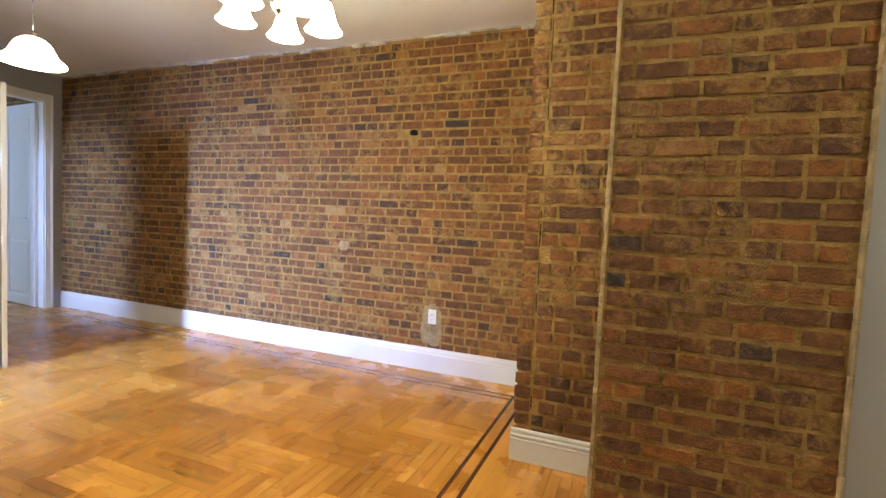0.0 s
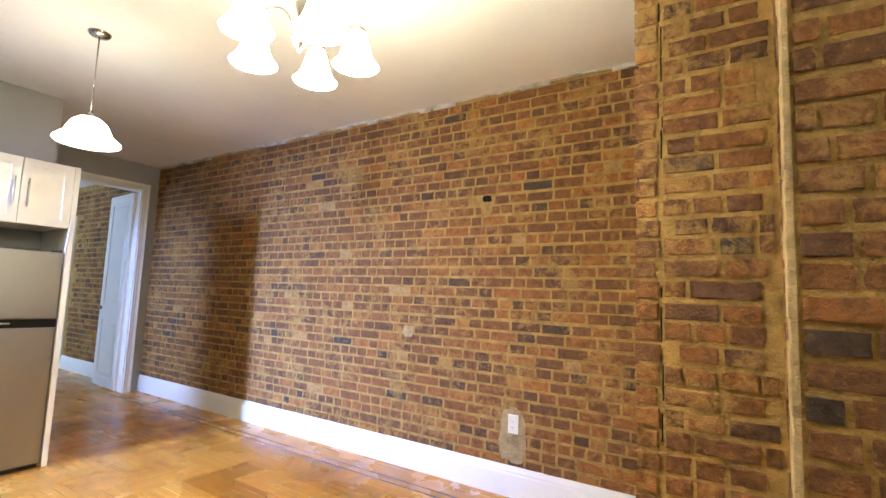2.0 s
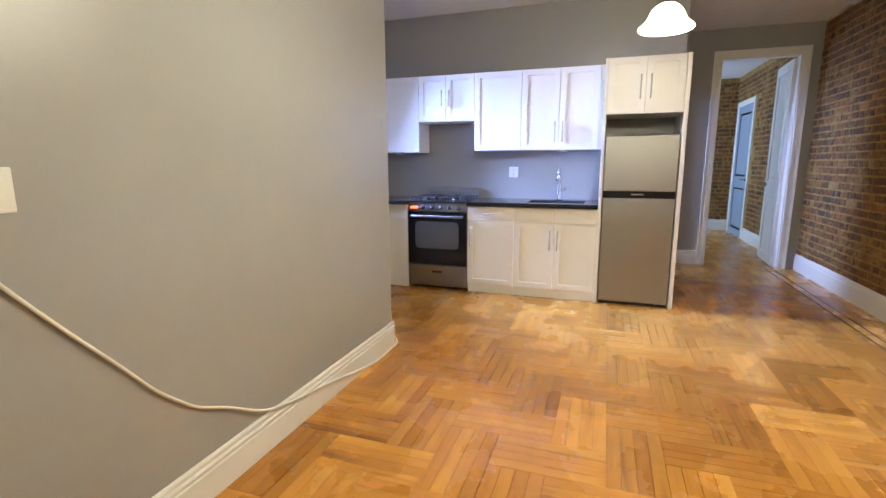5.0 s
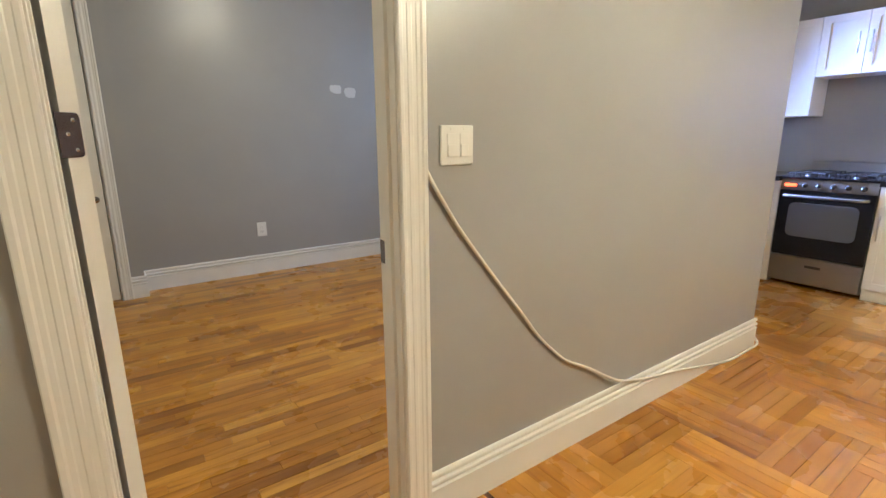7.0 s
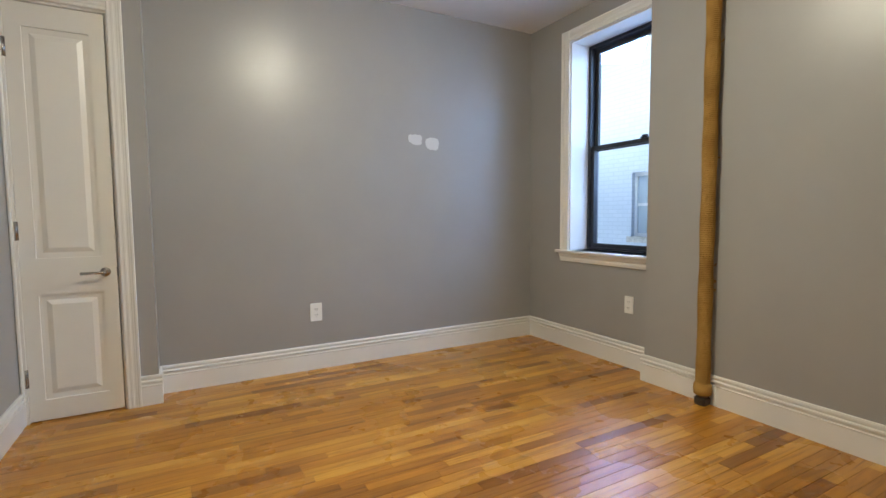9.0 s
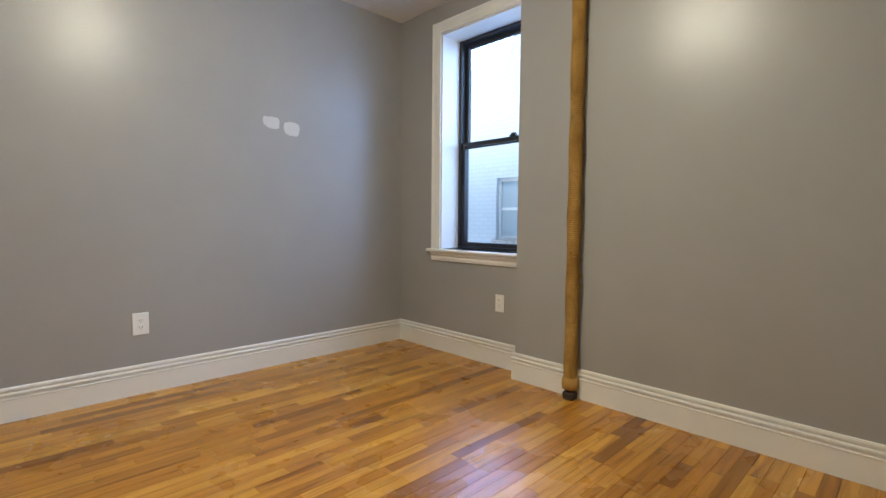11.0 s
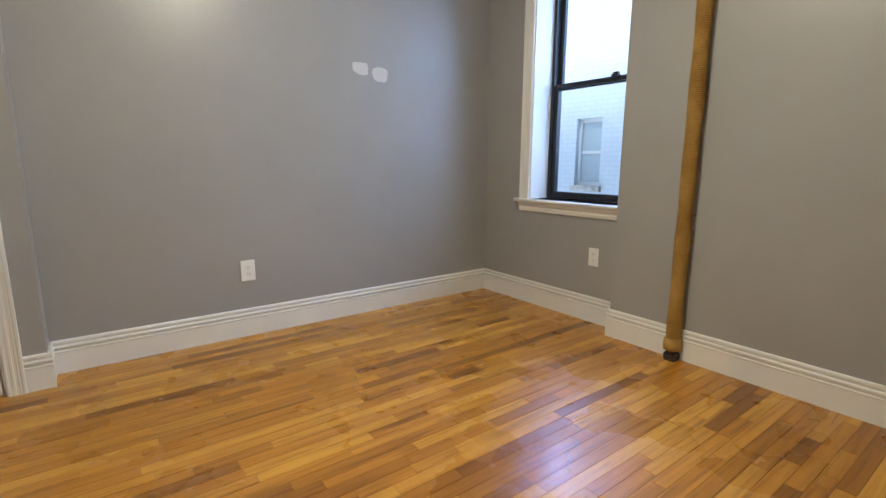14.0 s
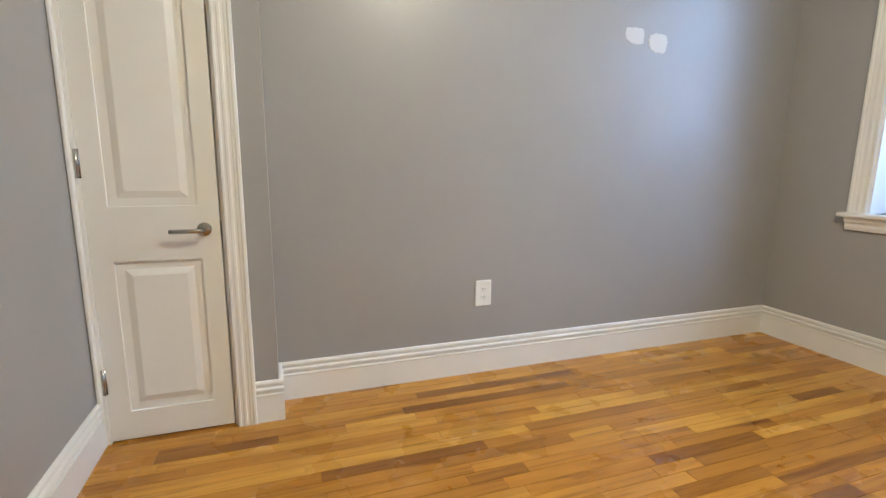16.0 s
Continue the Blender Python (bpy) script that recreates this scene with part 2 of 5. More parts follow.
def mortar_material(name, base):
    m = mat(name, base, 0.85, spec=0.3)
    s = mapped(m)
    n1 = nd(m, "ShaderNodeTexNoise", Scale=9.0, Detail=6.0, Roughness=0.7)
    n2 = nd(m, "ShaderNodeTexNoise", Scale=120.0, Detail=5.0, Roughness=0.7)
    wire(m, s, "Vector", n1, "Vector")
    wire(m, s, "Vector", n2, "Vector")
    r = ramp(m, [(0.3, tuple(c * 0.5 for c in base)), (0.52, base), (0.72, tuple(c * 1.35 for c in base))])
    wire(m, n1, "Fac", r, "Fac")
    wire(m, r, "Color", bsdf(m), "Base Color")
    n3 = nd(m, "ShaderNodeTexNoise", Scale=26.0, Detail=5.0, Roughness=0.65)
    wire(m, s, "Vector", n3, "Vector")
    lumps = m.node_tree.nodes.new("ShaderNodeMath")
    lumps.operation = "MULTIPLY_ADD"
    lumps.inputs[1].default_value = 2.0
    wire(m, n3, "Fac", lumps, 0)
    wire(m, n2, "Fac", lumps, 2)
    bumpy(m, lumps, 0, 0.9, 0.01)
    return m


def brushed(name, base, rough):
    m = mat(name, base, rough, metal=1.0)
    s = mapped(m, (4, 4, 420))
    n = nd(m, "ShaderNodeTexNoise", Scale=1.0, Detail=3.0)
    wire(m, s, "Vector", n, "Vector")
    q = m.node_tree.nodes.new("ShaderNodeMapRange")
    q.inputs["To Min"].default_value, q.inputs["To Max"].default_value = rough * 0.8, rough * 1.25
    wire(m, n, "Fac", q, "Value")
    wire(m, q, "Result", bsdf(m), "Roughness")
    bumpy(m, n, "Fac", 0.05, 0.001)
    return m


def glowing(name, base, colour, strength):
    m = mat(name, base, 0.3)
    bsdf(m).inputs["Emission Color"].default_value = (*colour, 1)
    bsdf(m).inputs["Emission Strength"].default_value = strength
    return m


WARM = (0.95, 0.91, 0.68)
GREY = paint("grey_wall_paint", (0.335, 0.33, 0.325), 0.31, 0.03, 0.2)
WHITE = paint("white_trim_paint", (0.78, 0.77, 0.74), 0.32, 0.025, 0.06)
CEIL = paint("ceiling_paint", (0.8, 0.79, 0.77), 0.75, 0.03, 0.1)
CAB = paint("white_cabinet_lacquer", (0.85, 0.84, 0.82), 0.35, 0.015, 0.03)
PLATE = mat("white_plastic", (0.8, 0.8, 0.77), 0.3)
SLOT = mat("dark_slot", (0.018, 0.015, 0.012), 0.9, spec=0.05)
BRICK = brick_material("old_brick")
MORTAR = mortar_material("sandy_mortar", (0.37, 0.23, 0.074))
PLASTER = mortar_material("pale_plaster", (0.62, 0.58, 0.52))
OAKX = wood("oak_grain_x", 0, (0.39, 0.16, 0.026), (0.485, 0.215, 0.034), (0.56, 0.275, 0.05), 0.26, contrast=0.42)
OAKY = wood("oak_grain_y", 1, (0.39, 0.16, 0.026), (0.485, 0.215, 0.034), (0.56, 0.275, 0.05), 0.26, contrast=0.42)
STRIP = wood("oak_strip", 0, (0.23, 0.088, 0.014), (0.485, 0.212, 0.028), (0.64, 0.335, 0.06), 0.27, 1.0)
WALNUTX = wood("walnut_inlay_x", 0, (0.05, 0.018, 0.01), (0.07, 0.025, 0.014), (0.09, 0.035, 0.02))
WALNUTY = wood("walnut_inlay_y", 1, (0.05, 0.018, 0.01), (0.07, 0.025, 0.014), (0.09, 0.035, 0.02))
JOINT = mat("floor_joint", (0.14, 0.065, 0.02), 0.7)
STEEL = brushed("brushed_steel", (0.36, 0.35, 0.335), 0.42)
CHROME = mat("chrome", (0.75, 0.75, 0.75), 0.12, 1.0)
BARNICKEL = mat("brushed_bar_nickel", (0.62, 0.61, 0.6), 0.4, 1.0)
NICKEL = mat("satin_nickel", (0.42, 0.4, 0.38), 0.25, 1.0)
DARKMETAL = mat("dark_hinge_metal", (0.13, 0.115, 0.13), 0.22, 1.0)
BLACK = mat("black_enamel", (0.012, 0.012, 0.014), 0.2)
BLACKMATT = mat("black_plastic", (0.02, 0.02, 0.02), 0.45)
GRANITE = mat("black_granite", (0.02, 0.02, 0.022), 0.12)
BRONZE = mat("dark_bronze_window_frame", (0.018, 0.02, 0.026), 0.4)
GREYDOOR = paint("blue_grey_door_paint", (0.3, 0.36, 0.44), 0.4)
PATCH = paint("white_wall_patch", (0.58, 0.575, 0.56), 0.7)
CABLE = mat("white_cable", (0.75, 0.71, 0.64), 0.4)
REDLED = glowing("red_display", (0.2, 0.01, 0.01), (1, 0.1, 0.04), 6.0)
SHADE_CH = glowing("lit_frosted_glass", (0.85, 0.83, 0.78), WARM, GLOW_CHANDELIER)
SHADE_PE = glowing("lit_alabaster_glass", (0.85, 0.83, 0.78), WARM, GLOW_PENDANT)
SHADE_BE = glowing("lit_ceiling_dome_glass", (0.85, 0.83, 0.78), (0.97, 0.92, 0.73), GLOW_BEDROOM)
SHADE_ADDED_FAR = glowing("added_far_room_dome_glass", (0.85, 0.83, 0.78), WARM, GLOW_ADDED_FAR)
# glow of the entry dome, added to brighten the pier
SHADE_ADDED_EN = glowing("added_entry_dome_glass", (0.85, 0.83, 0.78), WARM, GLOW_ADDED_ENTRY)


def glass_material():
    m = mat("window_glass", (0.9, 0.95, 1.0), 0.02)
    b = bsdf(m)
    b.inputs["Transmission Weight"].default_value = 1.0
    b.inputs["IOR"].default_value = 1.05
    return m


GLASS = glass_material()


def rope_material():
    m = mat("jute_rope", (0.34, 0.22, 0.09), 0.9, spec=0.2)
    s = mapped(m, (1, 1, 1))
    n = nd(m, "ShaderNodeTexNoise", Scale=160.0, Detail=4.0)
    n2 = nd(m, "ShaderNodeTexNoise", Scale=6.0, Detail=3.0)
    wire(m, s, "Vector", n, "Vector")
    wire(m, s, "Vector", n2, "Vector")
    r = ramp(m, [(0.3, (0.27, 0.14, 0.034)), (0.7, (0.47, 0.28, 0.08))])
    wire(m, n2, "Fac", r, "Fac")
    wire(m, r, "Color", bsdf(m), "Base Color")
    bumpy(m, n, "Fac", 0.8, 0.004)
    return m


ROPE = rope_material()


def facade_material():
    m = mat("pale_court_brick", (0.75, 0.75, 0.75), 0.85)
    g = m.node_tree.nodes.new("ShaderNodeNewGeometry")
    sp = m.node_tree.nodes.new("ShaderNodeSeparateXYZ")
    cb = m.node_tree.nodes.new("ShaderNodeCombineXYZ")
    wire(m, g, "Position", sp, 0)
    wire(m, sp, "Y", cb, "X")
    wire(m, sp, "Z", cb, "Y")
    b = nd(m, "ShaderNodeTexBrick", Scale=1.0)
    b.inputs["Brick Width"].default_value, b.inputs["Row Height"].default_value = 0.22, 0.075
    b.inputs["Mortar Size"].default_value = 0.008
    b.inputs["Color1"].default_value, b.inputs["Color2"].default_value, b.inputs["Mortar"].default_value = (0.72, 0.76, 0.8, 1), (0.68, 0.73, 0.77, 1), (0.63, 0.68, 0.72, 1)
    wire(m, cb, 0, b, "Vector")
    wire(m, b, "Color", bsdf(m), "Base Color")
    bumpy(m, b, "Fac", -0.3, 0.01)
    return m


FACADE = facade_material()

# ---------- plan ----------
CZ, BZ = 2.85, 2.725            # ceilings: living room and bedroom
NY, NB = -3.64, -3.75           # wall between living room and bedroom: its two faces
SY = -7.1                       # bedroom south wall
PX, WX = -2.95, -3.09           # bedroom west wall: proud part and window part
EX = 0.515                      # bedroom east wall
CX0 = -3.07                     # corner of the living room wall
KX = -5.22                      # kitchen wall
KS = -4.72                      # kitchen nook, south wall
DX = -6.86                      # wall with the far door
KE = -1.6                       # end of the kitchen wall
DL, DR = -0.627, 0.091           # bedroom door opening
DH = 2.22


def wall(name, label, *rows, material=None):
    return solid(name, boxes(*rows), material or GREY, label, "wall")


def floors():
    bm = boxes((-7.0, 2.2, NY - 0.055, 0.2, -0.12, -0.008), (KX - 0.1, CX0, KS - 0.2, NY - 0.055, -0.12, -0.008), (-11.6, -7.0, -3.1, 0.2, -0.12, -0.008), (-7.0, KX - 0.1, -3.6, NY, -0.12, -0.008))
    solid("floor_living", bm, JOINT, "honey oak parquet floor in a block herringbone", "floor")
    bm = boxes((WX - 0.3, 0.7, SY - 0.8, NY - 0.055, -0.12, -0.008))
    solid("floor_bedroom", bm, JOINT, "varnished honey oak strip floor", "floor")


def ceilings():
    solid("ceiling_living", boxes((-7.0, 2.2, NY, 0.2, CZ, CZ + 0.15), (KX - 0.1, CX0, KS - 0.2, NY, CZ, CZ + 0.15), (-11.6, -7.0, -3.1, 0.2, CZ - 0.02, CZ + 0.13), (-7.0, KX - 0.1, -3.6, NY, CZ, CZ + 0.15)), CEIL, "smooth white painted ceiling", "ceiling")
    solid("ceiling_bedroom", boxes((WX - 0.2, 0.7, SY - 0.8, NB, BZ, BZ + 0.15)), CEIL, "smooth white painted ceiling", "ceiling")


def walls():
    # wall between living room and bedroom with the door opening
    wall("wall_door", "grey painted wall with a door opening", (CX0, DL - 0.018, NB, NY, 0, CZ), (DR + 0.018, 2.2, NB, NY, 0, CZ), (DL - 0.018, DR + 0.018, NB, NY, DH, CZ))
    # bedroom west wall: proud part, then the window part with its opening
    wall("wall_bedroom_west", "grey painted wall beside the window recess", (CX0, PX, -5.74, NB, 0, CZ))
    y0, y1, z0, z1 = -6.6, -5.5, 0.82, 2.5
    wall("wall_window", "grey painted wall with a deep window opening",
         (WX - 0.33, WX, SY - 0.2, y0, 0, CZ), (WX - 0.33, WX, y0, y1, 0, z0), (WX - 0.33, WX, y0, y1, z1, CZ), (WX - 0.33, WX, y1, -5.2, 0, CZ), (WX, PX - 0.002, -5.74, -5.2, 0, CZ))
    wall("wall_bedroom_south", "grey painted wall with two white filler patches", (WX, 0.02, SY - 0.2, SY, 0, CZ))
    cy = -6.93
    wall("wall_closet", "grey painted closet wall with a narrow door", (-0.12, 0.04, SY - 0.2, cy, 0, CZ), (0.04, 0.5, SY - 0.2, cy, 2.26, CZ), (0.5, EX, SY - 0.2, cy, 0, CZ), (0.04, 0.5, SY - 0.25, SY - 0.2, 0, 2.26))
    wall("wall_bedroom_east", "grey painted wall", (EX, EX + 0.15, SY - 0.2, NB, 0, CZ))
    # kitchen nook
    wall("wall_kitchen", "grey painted kitchen wall", (KX - 0.12, KX, KS - 0.2, KE, 0, CZ))
    wall("wall_nook_east", "grey painted return wall", (CX0 - 0.002, CX0 + 0.1, KS - 0.2, NY - 0.112, 0, CZ))
    x0, x1, z0, z1 = -4.8, -4.4, 1.0, 2.5
    wall("wall_nook_south", "grey painted wall with a window", (KX, x0, KS - 0.2, KS, 0, CZ), (x1, CX0, KS - 0.2, KS, 0, CZ), (x0, x1, KS - 0.2, KS, 0, z0), (x0, x1, KS - 0.2, KS, z1, CZ))
    # passage behind the kitchen wall
    wall("wall_passage", "grey painted wall with an opening", (-5.95, KX - 0.12, KE - 0.12, KE, 0, CZ), (DX, -6.75, KE - 0.12, KE, 0, CZ), (-6.75, -5.95, KE - 0.12, KE, 2.1, CZ))
    wall("wall_side_room", "grey painted wall", (DX, KX - 0.12, -3.6, -3.5, 0, CZ), (DX - 0.12, DX, -3.6, KE - 0.12, 0, CZ), (KX - 0.22, KX - 0.121, -3.5, KE - 0.12, 0, CZ))
    # wall with the far door
    wall("wall_far_door", "grey painted wall with a tall door opening", (DX - 0.12, DX, KE - 0.12, -1.01, 0, CZ), (DX - 0.12, DX, -0.185, 0, 0, CZ), (DX - 0.12, DX, -1.01, -0.185, 2.52, CZ))
    # living room, east end
    wall("wall_east", "grey painted wall", (2.0, 2.15, NY, -1.67, 0, CZ))
    wall("wall_entry", "grey painted wall beside the exposed brick", (0.55, 2.15, -1.70, -1.5, 0, CZ))
    # far room
    wall("wall_far_room", "grey painted wall", (-11.6, DX - 0.12, -3.1, -3.0, 0, CZ), (-11.6, -11.55, -3.0, 0, 0, CZ), (DX - 0.125, DX - 0.12, -3.0, KE - 0.12, 0, CZ))


BASE = [(0, 0), (0.014, 0), (0.014, 0.112), (0.017, 0.115), (0.017, 0.12), (0.007, 0.123), (0.007, 0.131), (0.016, 0.135), (0.018, 0.141), (0.016, 0.147), (0.006, 0.15), (0.006, 0.157), (0.013, 0.161), (0.013, 0.17), (0.009, 0.178), (0, 0.178)]
TALL = [(0, 0), (0.018, 0), (0.018, 0.145), (0.014, 0.156), (0.014, 0.168), (0.009, 0.186), (0.006, 0.2), (0, 0.2)]


def baseboard(name, profile, label, *runs):
    bm = bmesh.new()
    for p0, p1, out in runs:
        extrude(bm, profile, (*p0, 0.0), (*p1, 0.0), (*out, 0), (0, 0, 1))
    return solid(name, bm, WHITE, label, "baseboard")


def baseboards():
    tag = "white painted moulded wooden baseboard"
    baseboard("baseboard_brick", TALL, "tall white painted wooden baseboard below brick", ((DX, -0.003), (-0.6, -0.003), (0, -1)))
    baseboard("baseboard_living", BASE, tag, ((DL - 0.09, NY), (CX0 - 0.0185, NY), (0, 1)), ((CX0, NY), (CX0, KS), (-1, 0)), ((DR + 0.09, NY), (2.0, NY), (0, 1)))
    baseboard("baseboard_far", BASE, tag, ((DX, -1.09), (DX, KE), (1, 0)))
    baseboard("baseboard_bedroom", BASE, tag, ((WX, SY), (-0.12, SY), (0, 1)), ((WX, SY), (WX, -5.74), (1, 0)), ((PX, -5.7585), (PX, NB), (1, 0)), ((WX, -5.74), (PX, -5.74), (0, -1)), ((-0.12, SY), (-0.12, -6.93), (-1, 0)), ((-0.1385, -6.93), (-0.03, -6.93), (0, 1)),
              ((EX, -6.93), (EX, NB), (-1, 0)), ((PX, NB), (DL - 0.1, NB), (0, -1)))
    baseboard("baseboard_pier", BASE, tag, ((-0.745, -1.185), (-0.3, -1.185), (0, -1)))
    baseboard("baseboard_far_room", TALL, tag, ((DX - 0.12, 0), (-9.32, 0), (0, -1)), ((-10.6, 0), (-10.6, -2.5), (1, 0)))


CASING = [(0, 0), (0.014, 0), (0.0175, 0.004), (0.0175, 0.013), (0.0158, 0.016), (0.0158, 0.027), (0.0175, 0.03), (0.0175, 0.042), (0.0158, 0.045), (0.0158, 0.056), (0.0175, 0.06), (0.018, 0.07), (0.0215, 0.076), (0.0215, 0.087), (0.0195, 0.09), (0, 0.09)]


def casing(bm, a, b, top, at, out, width=0.09, axis="X"):
    """Door casing round an opening from a to b along axis, on a wall face at `at` that looks along out (+1 or -1)."""
    s = width / 0.09
    prof = [(o, u * s) for o, u in CASING]
    if axis == "X":
        extrude(bm, prof, (a, at, 0), (a, at, top + width), (0, out, 0), (-1, 0, 0))
        extrude(bm, prof, (b, at, 0), (b, at, top + width), (0, out, 0), (1, 0, 0))
        extrude(bm, prof, (a, at, top), (b, at, top), (0, out, 0), (0, 0, 1))
    else:
        extrude(bm, prof, (at, a, 0), (at, a, top + width), (out, 0, 0), (0, -1, 0))
        extrude(bm, prof, (at, b, 0), (at, b, top + width), (out, 0, 0), (0, 1, 0))
        extrude(bm, prof, (at, a, top), (at, b, top), (out, 0, 0), (0, 0, 1))
    return bm


def door_frame(name, label, bm):
    return solid(name, bm, WHITE, label, "door frame")


def frames_of_doors():
    bm = bmesh.new()
    casing(bm, DL - 0.004, DR + 0.004, DH, NY, 1, 0.084)
    casing(bm, DL - 0.016, DR + 0.016, DH, NB, -1, 0.084)
    box(bm, DL - 0.018, DL, NB - 0.002, NY + 0.002, 0, DH)
    box(bm, DR, DR + 0.018, NB - 0.002, NY + 0.002, 0, DH)
    box(bm, DL, DR, NB - 0.002, NY + 0.002, DH - 0.018, DH)
    box(bm, DL, DL + 0.011, NB + 0.045, NB + 0.08, 0, DH - 0.018)
    box(bm, DR - 0.004, DR, NB + 0.05, NB + 0.08, 0, DH - 0.018)
    f = door_frame("door_frame_1", "white painted door frame with fluted casing", bm)
    part("strike_plate", boxes((DL, DL + 0.0025, NB + 0.001, NB + 0.034, 0.89, 0.96)), NICKEL, f, "satin metal strike plate")
    bm = bmesh.new()
    casing(bm, -1.005, -0.19, 2.515, DX, 1, 0.085, "Y")
    box(bm, DX - 0.122, DX + 0.002, -1.01, -0.992, 0, 2.52)
    box(bm, DX - 0.122, DX + 0.002, -0.203, -0.185, 0, 2.52)
    box(bm, DX - 0.122, DX + 0.002, -0.992, -0.203, 2.502, 2.52)
    door_frame("door_frame_2", "white painted tall door frame", bm)
    bm = bmesh.new()
    casing(bm, 0.042, 0.5, 2.255, -6.93, 1, 0.072)
    bmesh.ops.delete(bm, geom=[v for v in bm.verts if v.co.x > EX - 0.001], context="VERTS")
    box(bm, 0.04, 0.052, -7.05, -6.93, 0, 2.255)
    box(bm, 0.488, 0.5, -7.05, -6.93, 0, 2.255)
    box(bm, 0.052, 0.488, -7.05, -6.93, 2.243, 2.255)
    door_frame("door_frame_3", "white painted narrow closet door frame", bm)
    bm = bmesh.new()
    casing(bm, -10.35, -9.42, 2.27, 0, -1, 0.09)
    door_frame("door_frame_4", "white painted door frame in brick", bm)


def panel_door(name, label, width, height, split, material, m, handle_side, handle_z, lower=0.12, handle=True):
    """A two-panel door in its own plane: x from 0 to width, y from 0 to 0.035; m places it."""
    ob = thing(name, (0, 0, 0), label, "door", kind="structure")
    st = min(0.115, width * 0.165)
    rows = [(0, st, 0, 0.035, 0.008, height), (width - st, width, 0, 0.035, 0.008, height), (st, width - st, 0, 0.035, 0.008, lower), (st, width - st, 0, 0.035, split - 0.1, split + 0.1), (st, width - st, 0, 0.035, height - 0.12, height)]
    leaf = part("door_leaf", boxes(*rows), material, ob)
    for z0, z1 in ((lower, split - 0.1), (split + 0.1, height - 0.12)):
        bm = bmesh.new()
        box(bm, st, width - st, 0.010, 0.025, z0, z1)
        for y, o in ((0.010, -1), (0.025, 1)):
            a = [(st + 0.03, z0 + 0.03), (width - st - 0.03, z1 - 0.03)]
            b = [(st + 0.055, z0 + 0.055), (width - st - 0.055, z1 - 0.055)]
            lo = [bm.verts.new((x, y, z)) for x, z in ((a[0][0], a[0][1]), (a[1][0], a[0][1]), (a[1][0], a[1][1]), (a[0][0], a[1][1]))]
            hi = [bm.verts.new((x, y + o * 0.009, z)) for x, z in ((b[0][0], b[0][1]), (b[1][0], b[0][1]), (b[1][0], b[1][1]), (b[0][0], b[1][1]))]
            for i in range(4):
                bm.faces.new((lo[i], lo[(i + 1) % 4], hi[(i + 1) % 4], hi[i]))
            bm.faces.new(hi)
        part("panel", bm, material, ob)
    if handle:
        hx = width - 0.055 if handle_side else 0.055
        d = -1 if handle_side else 1
        bm = bmesh.new()
        for y, o in ((0.0, -1), (0.035, 1)):
            lathe(bm, [(0.001, o * 0.009), (0.022, o * 0.009), (0.026, o * 0.006), (0.026, 0)], (hx, y, handle_z), "Y", 24)
            tube(bm, [(hx, y, handle_z), (hx, y + o * 0.045, handle_z), (hx + d * 0.006, y + o * 0.05, handle_z), (hx + d * 0.11, y + o * 0.05, handle_z)], 0.008, 10)
        part("lever_handle", bm, NICKEL, ob, "satin nickel lever handle", True)
    ob.matrix_world = m
    return ob


def doors():
    # bedroom door stands open, turned back towards the east wall
    d = panel_door("door_1", "white painted panel door standing wide open", 0.655, 2.19, 0.81, WHITE, pose(DR - 0.046, NB - 0.026, 0.0, 0, 0, -68), 1, 0.87)
    for z in (0.22, 1.265, 2.0):
        bm = bmesh.new()
        rim = [(0.046, z - 0.045), (0.046, z + 0.045)]
        for cz, lo in ((z + 0.036, 90), (z - 0.036, 180)):
            rim += [(0.013 + 0.009 * math.cos(radians(lo + q * 22.5)), cz + 0.009 * math.sin(radians(lo + q * 22.5))) for q in range(5)]
        f = bm.faces.new([bm.verts.new((-0.0005, yy, zz)) for yy, zz in rim])
        g = bmesh.ops.extrude_face_region(bm, geom=[f])
        bmesh.ops.translate(bm, verts=[v for v in g["geom"] if isinstance(v, bmesh.types.BMVert)], vec=(-0.0025, 0, 0))
        bmesh.ops.recalc_face_normals(bm, faces=bm.faces)
        h = part("hinge", bm, DARKMETAL, d, "polished steel hinge with screws")
        for k, s in enumerate((-0.03, 0.002, 0.03)):
            bm = bmesh.new()
            lathe(bm, [(0.0005, -0.0045), (0.0035, -0.004), (0.0045, -0.002)], (0, 0.016 + 0.012 * (k % 2), z + s), "X", 10)
            part("screw", bm, CHROME, h, "", True)
    panel_door("door_2", "white painted panel door standing open", 0.76, 2.49, 0.95, WHITE, pose(DX - 0.11, -0.2, 0.0, 0, 0, 176), 1, 1.0)
    c = panel_door("door_3", "narrow white two-panel closet door, closed", 0.429, 2.238, 0.8, WHITE, pose(0.487, -6.938, 0.0, 0, 0, 180), 1, 0.81)
    for z in (0.25, 1.05, 2.0):
        bm = bmesh.new()
        tube(bm, [(-0.004, -0.004, z - 0.05), (-0.004, -0.004, z + 0.05)], 0.007, 10)
        box(bm, -0.012, 0.006, -0.0015, 0.0, z - 0.05, z + 0.05)
        part("hinge", bm, NICKEL, c, "satin steel hinge", True)
    part("latch", boxes((0.4295, 0.431, -0.001, 0.02, 0.78, 0.84)), DARKMETAL, c, "dark latch plate")
    panel_door("door_4", "blue-grey painted door in a brick wall, closed", 0.92, 2.26, 0.95, GREYDOOR, pose(-10.34, -0.01, 0.0, 0, 0, 0), 1, 1.0)


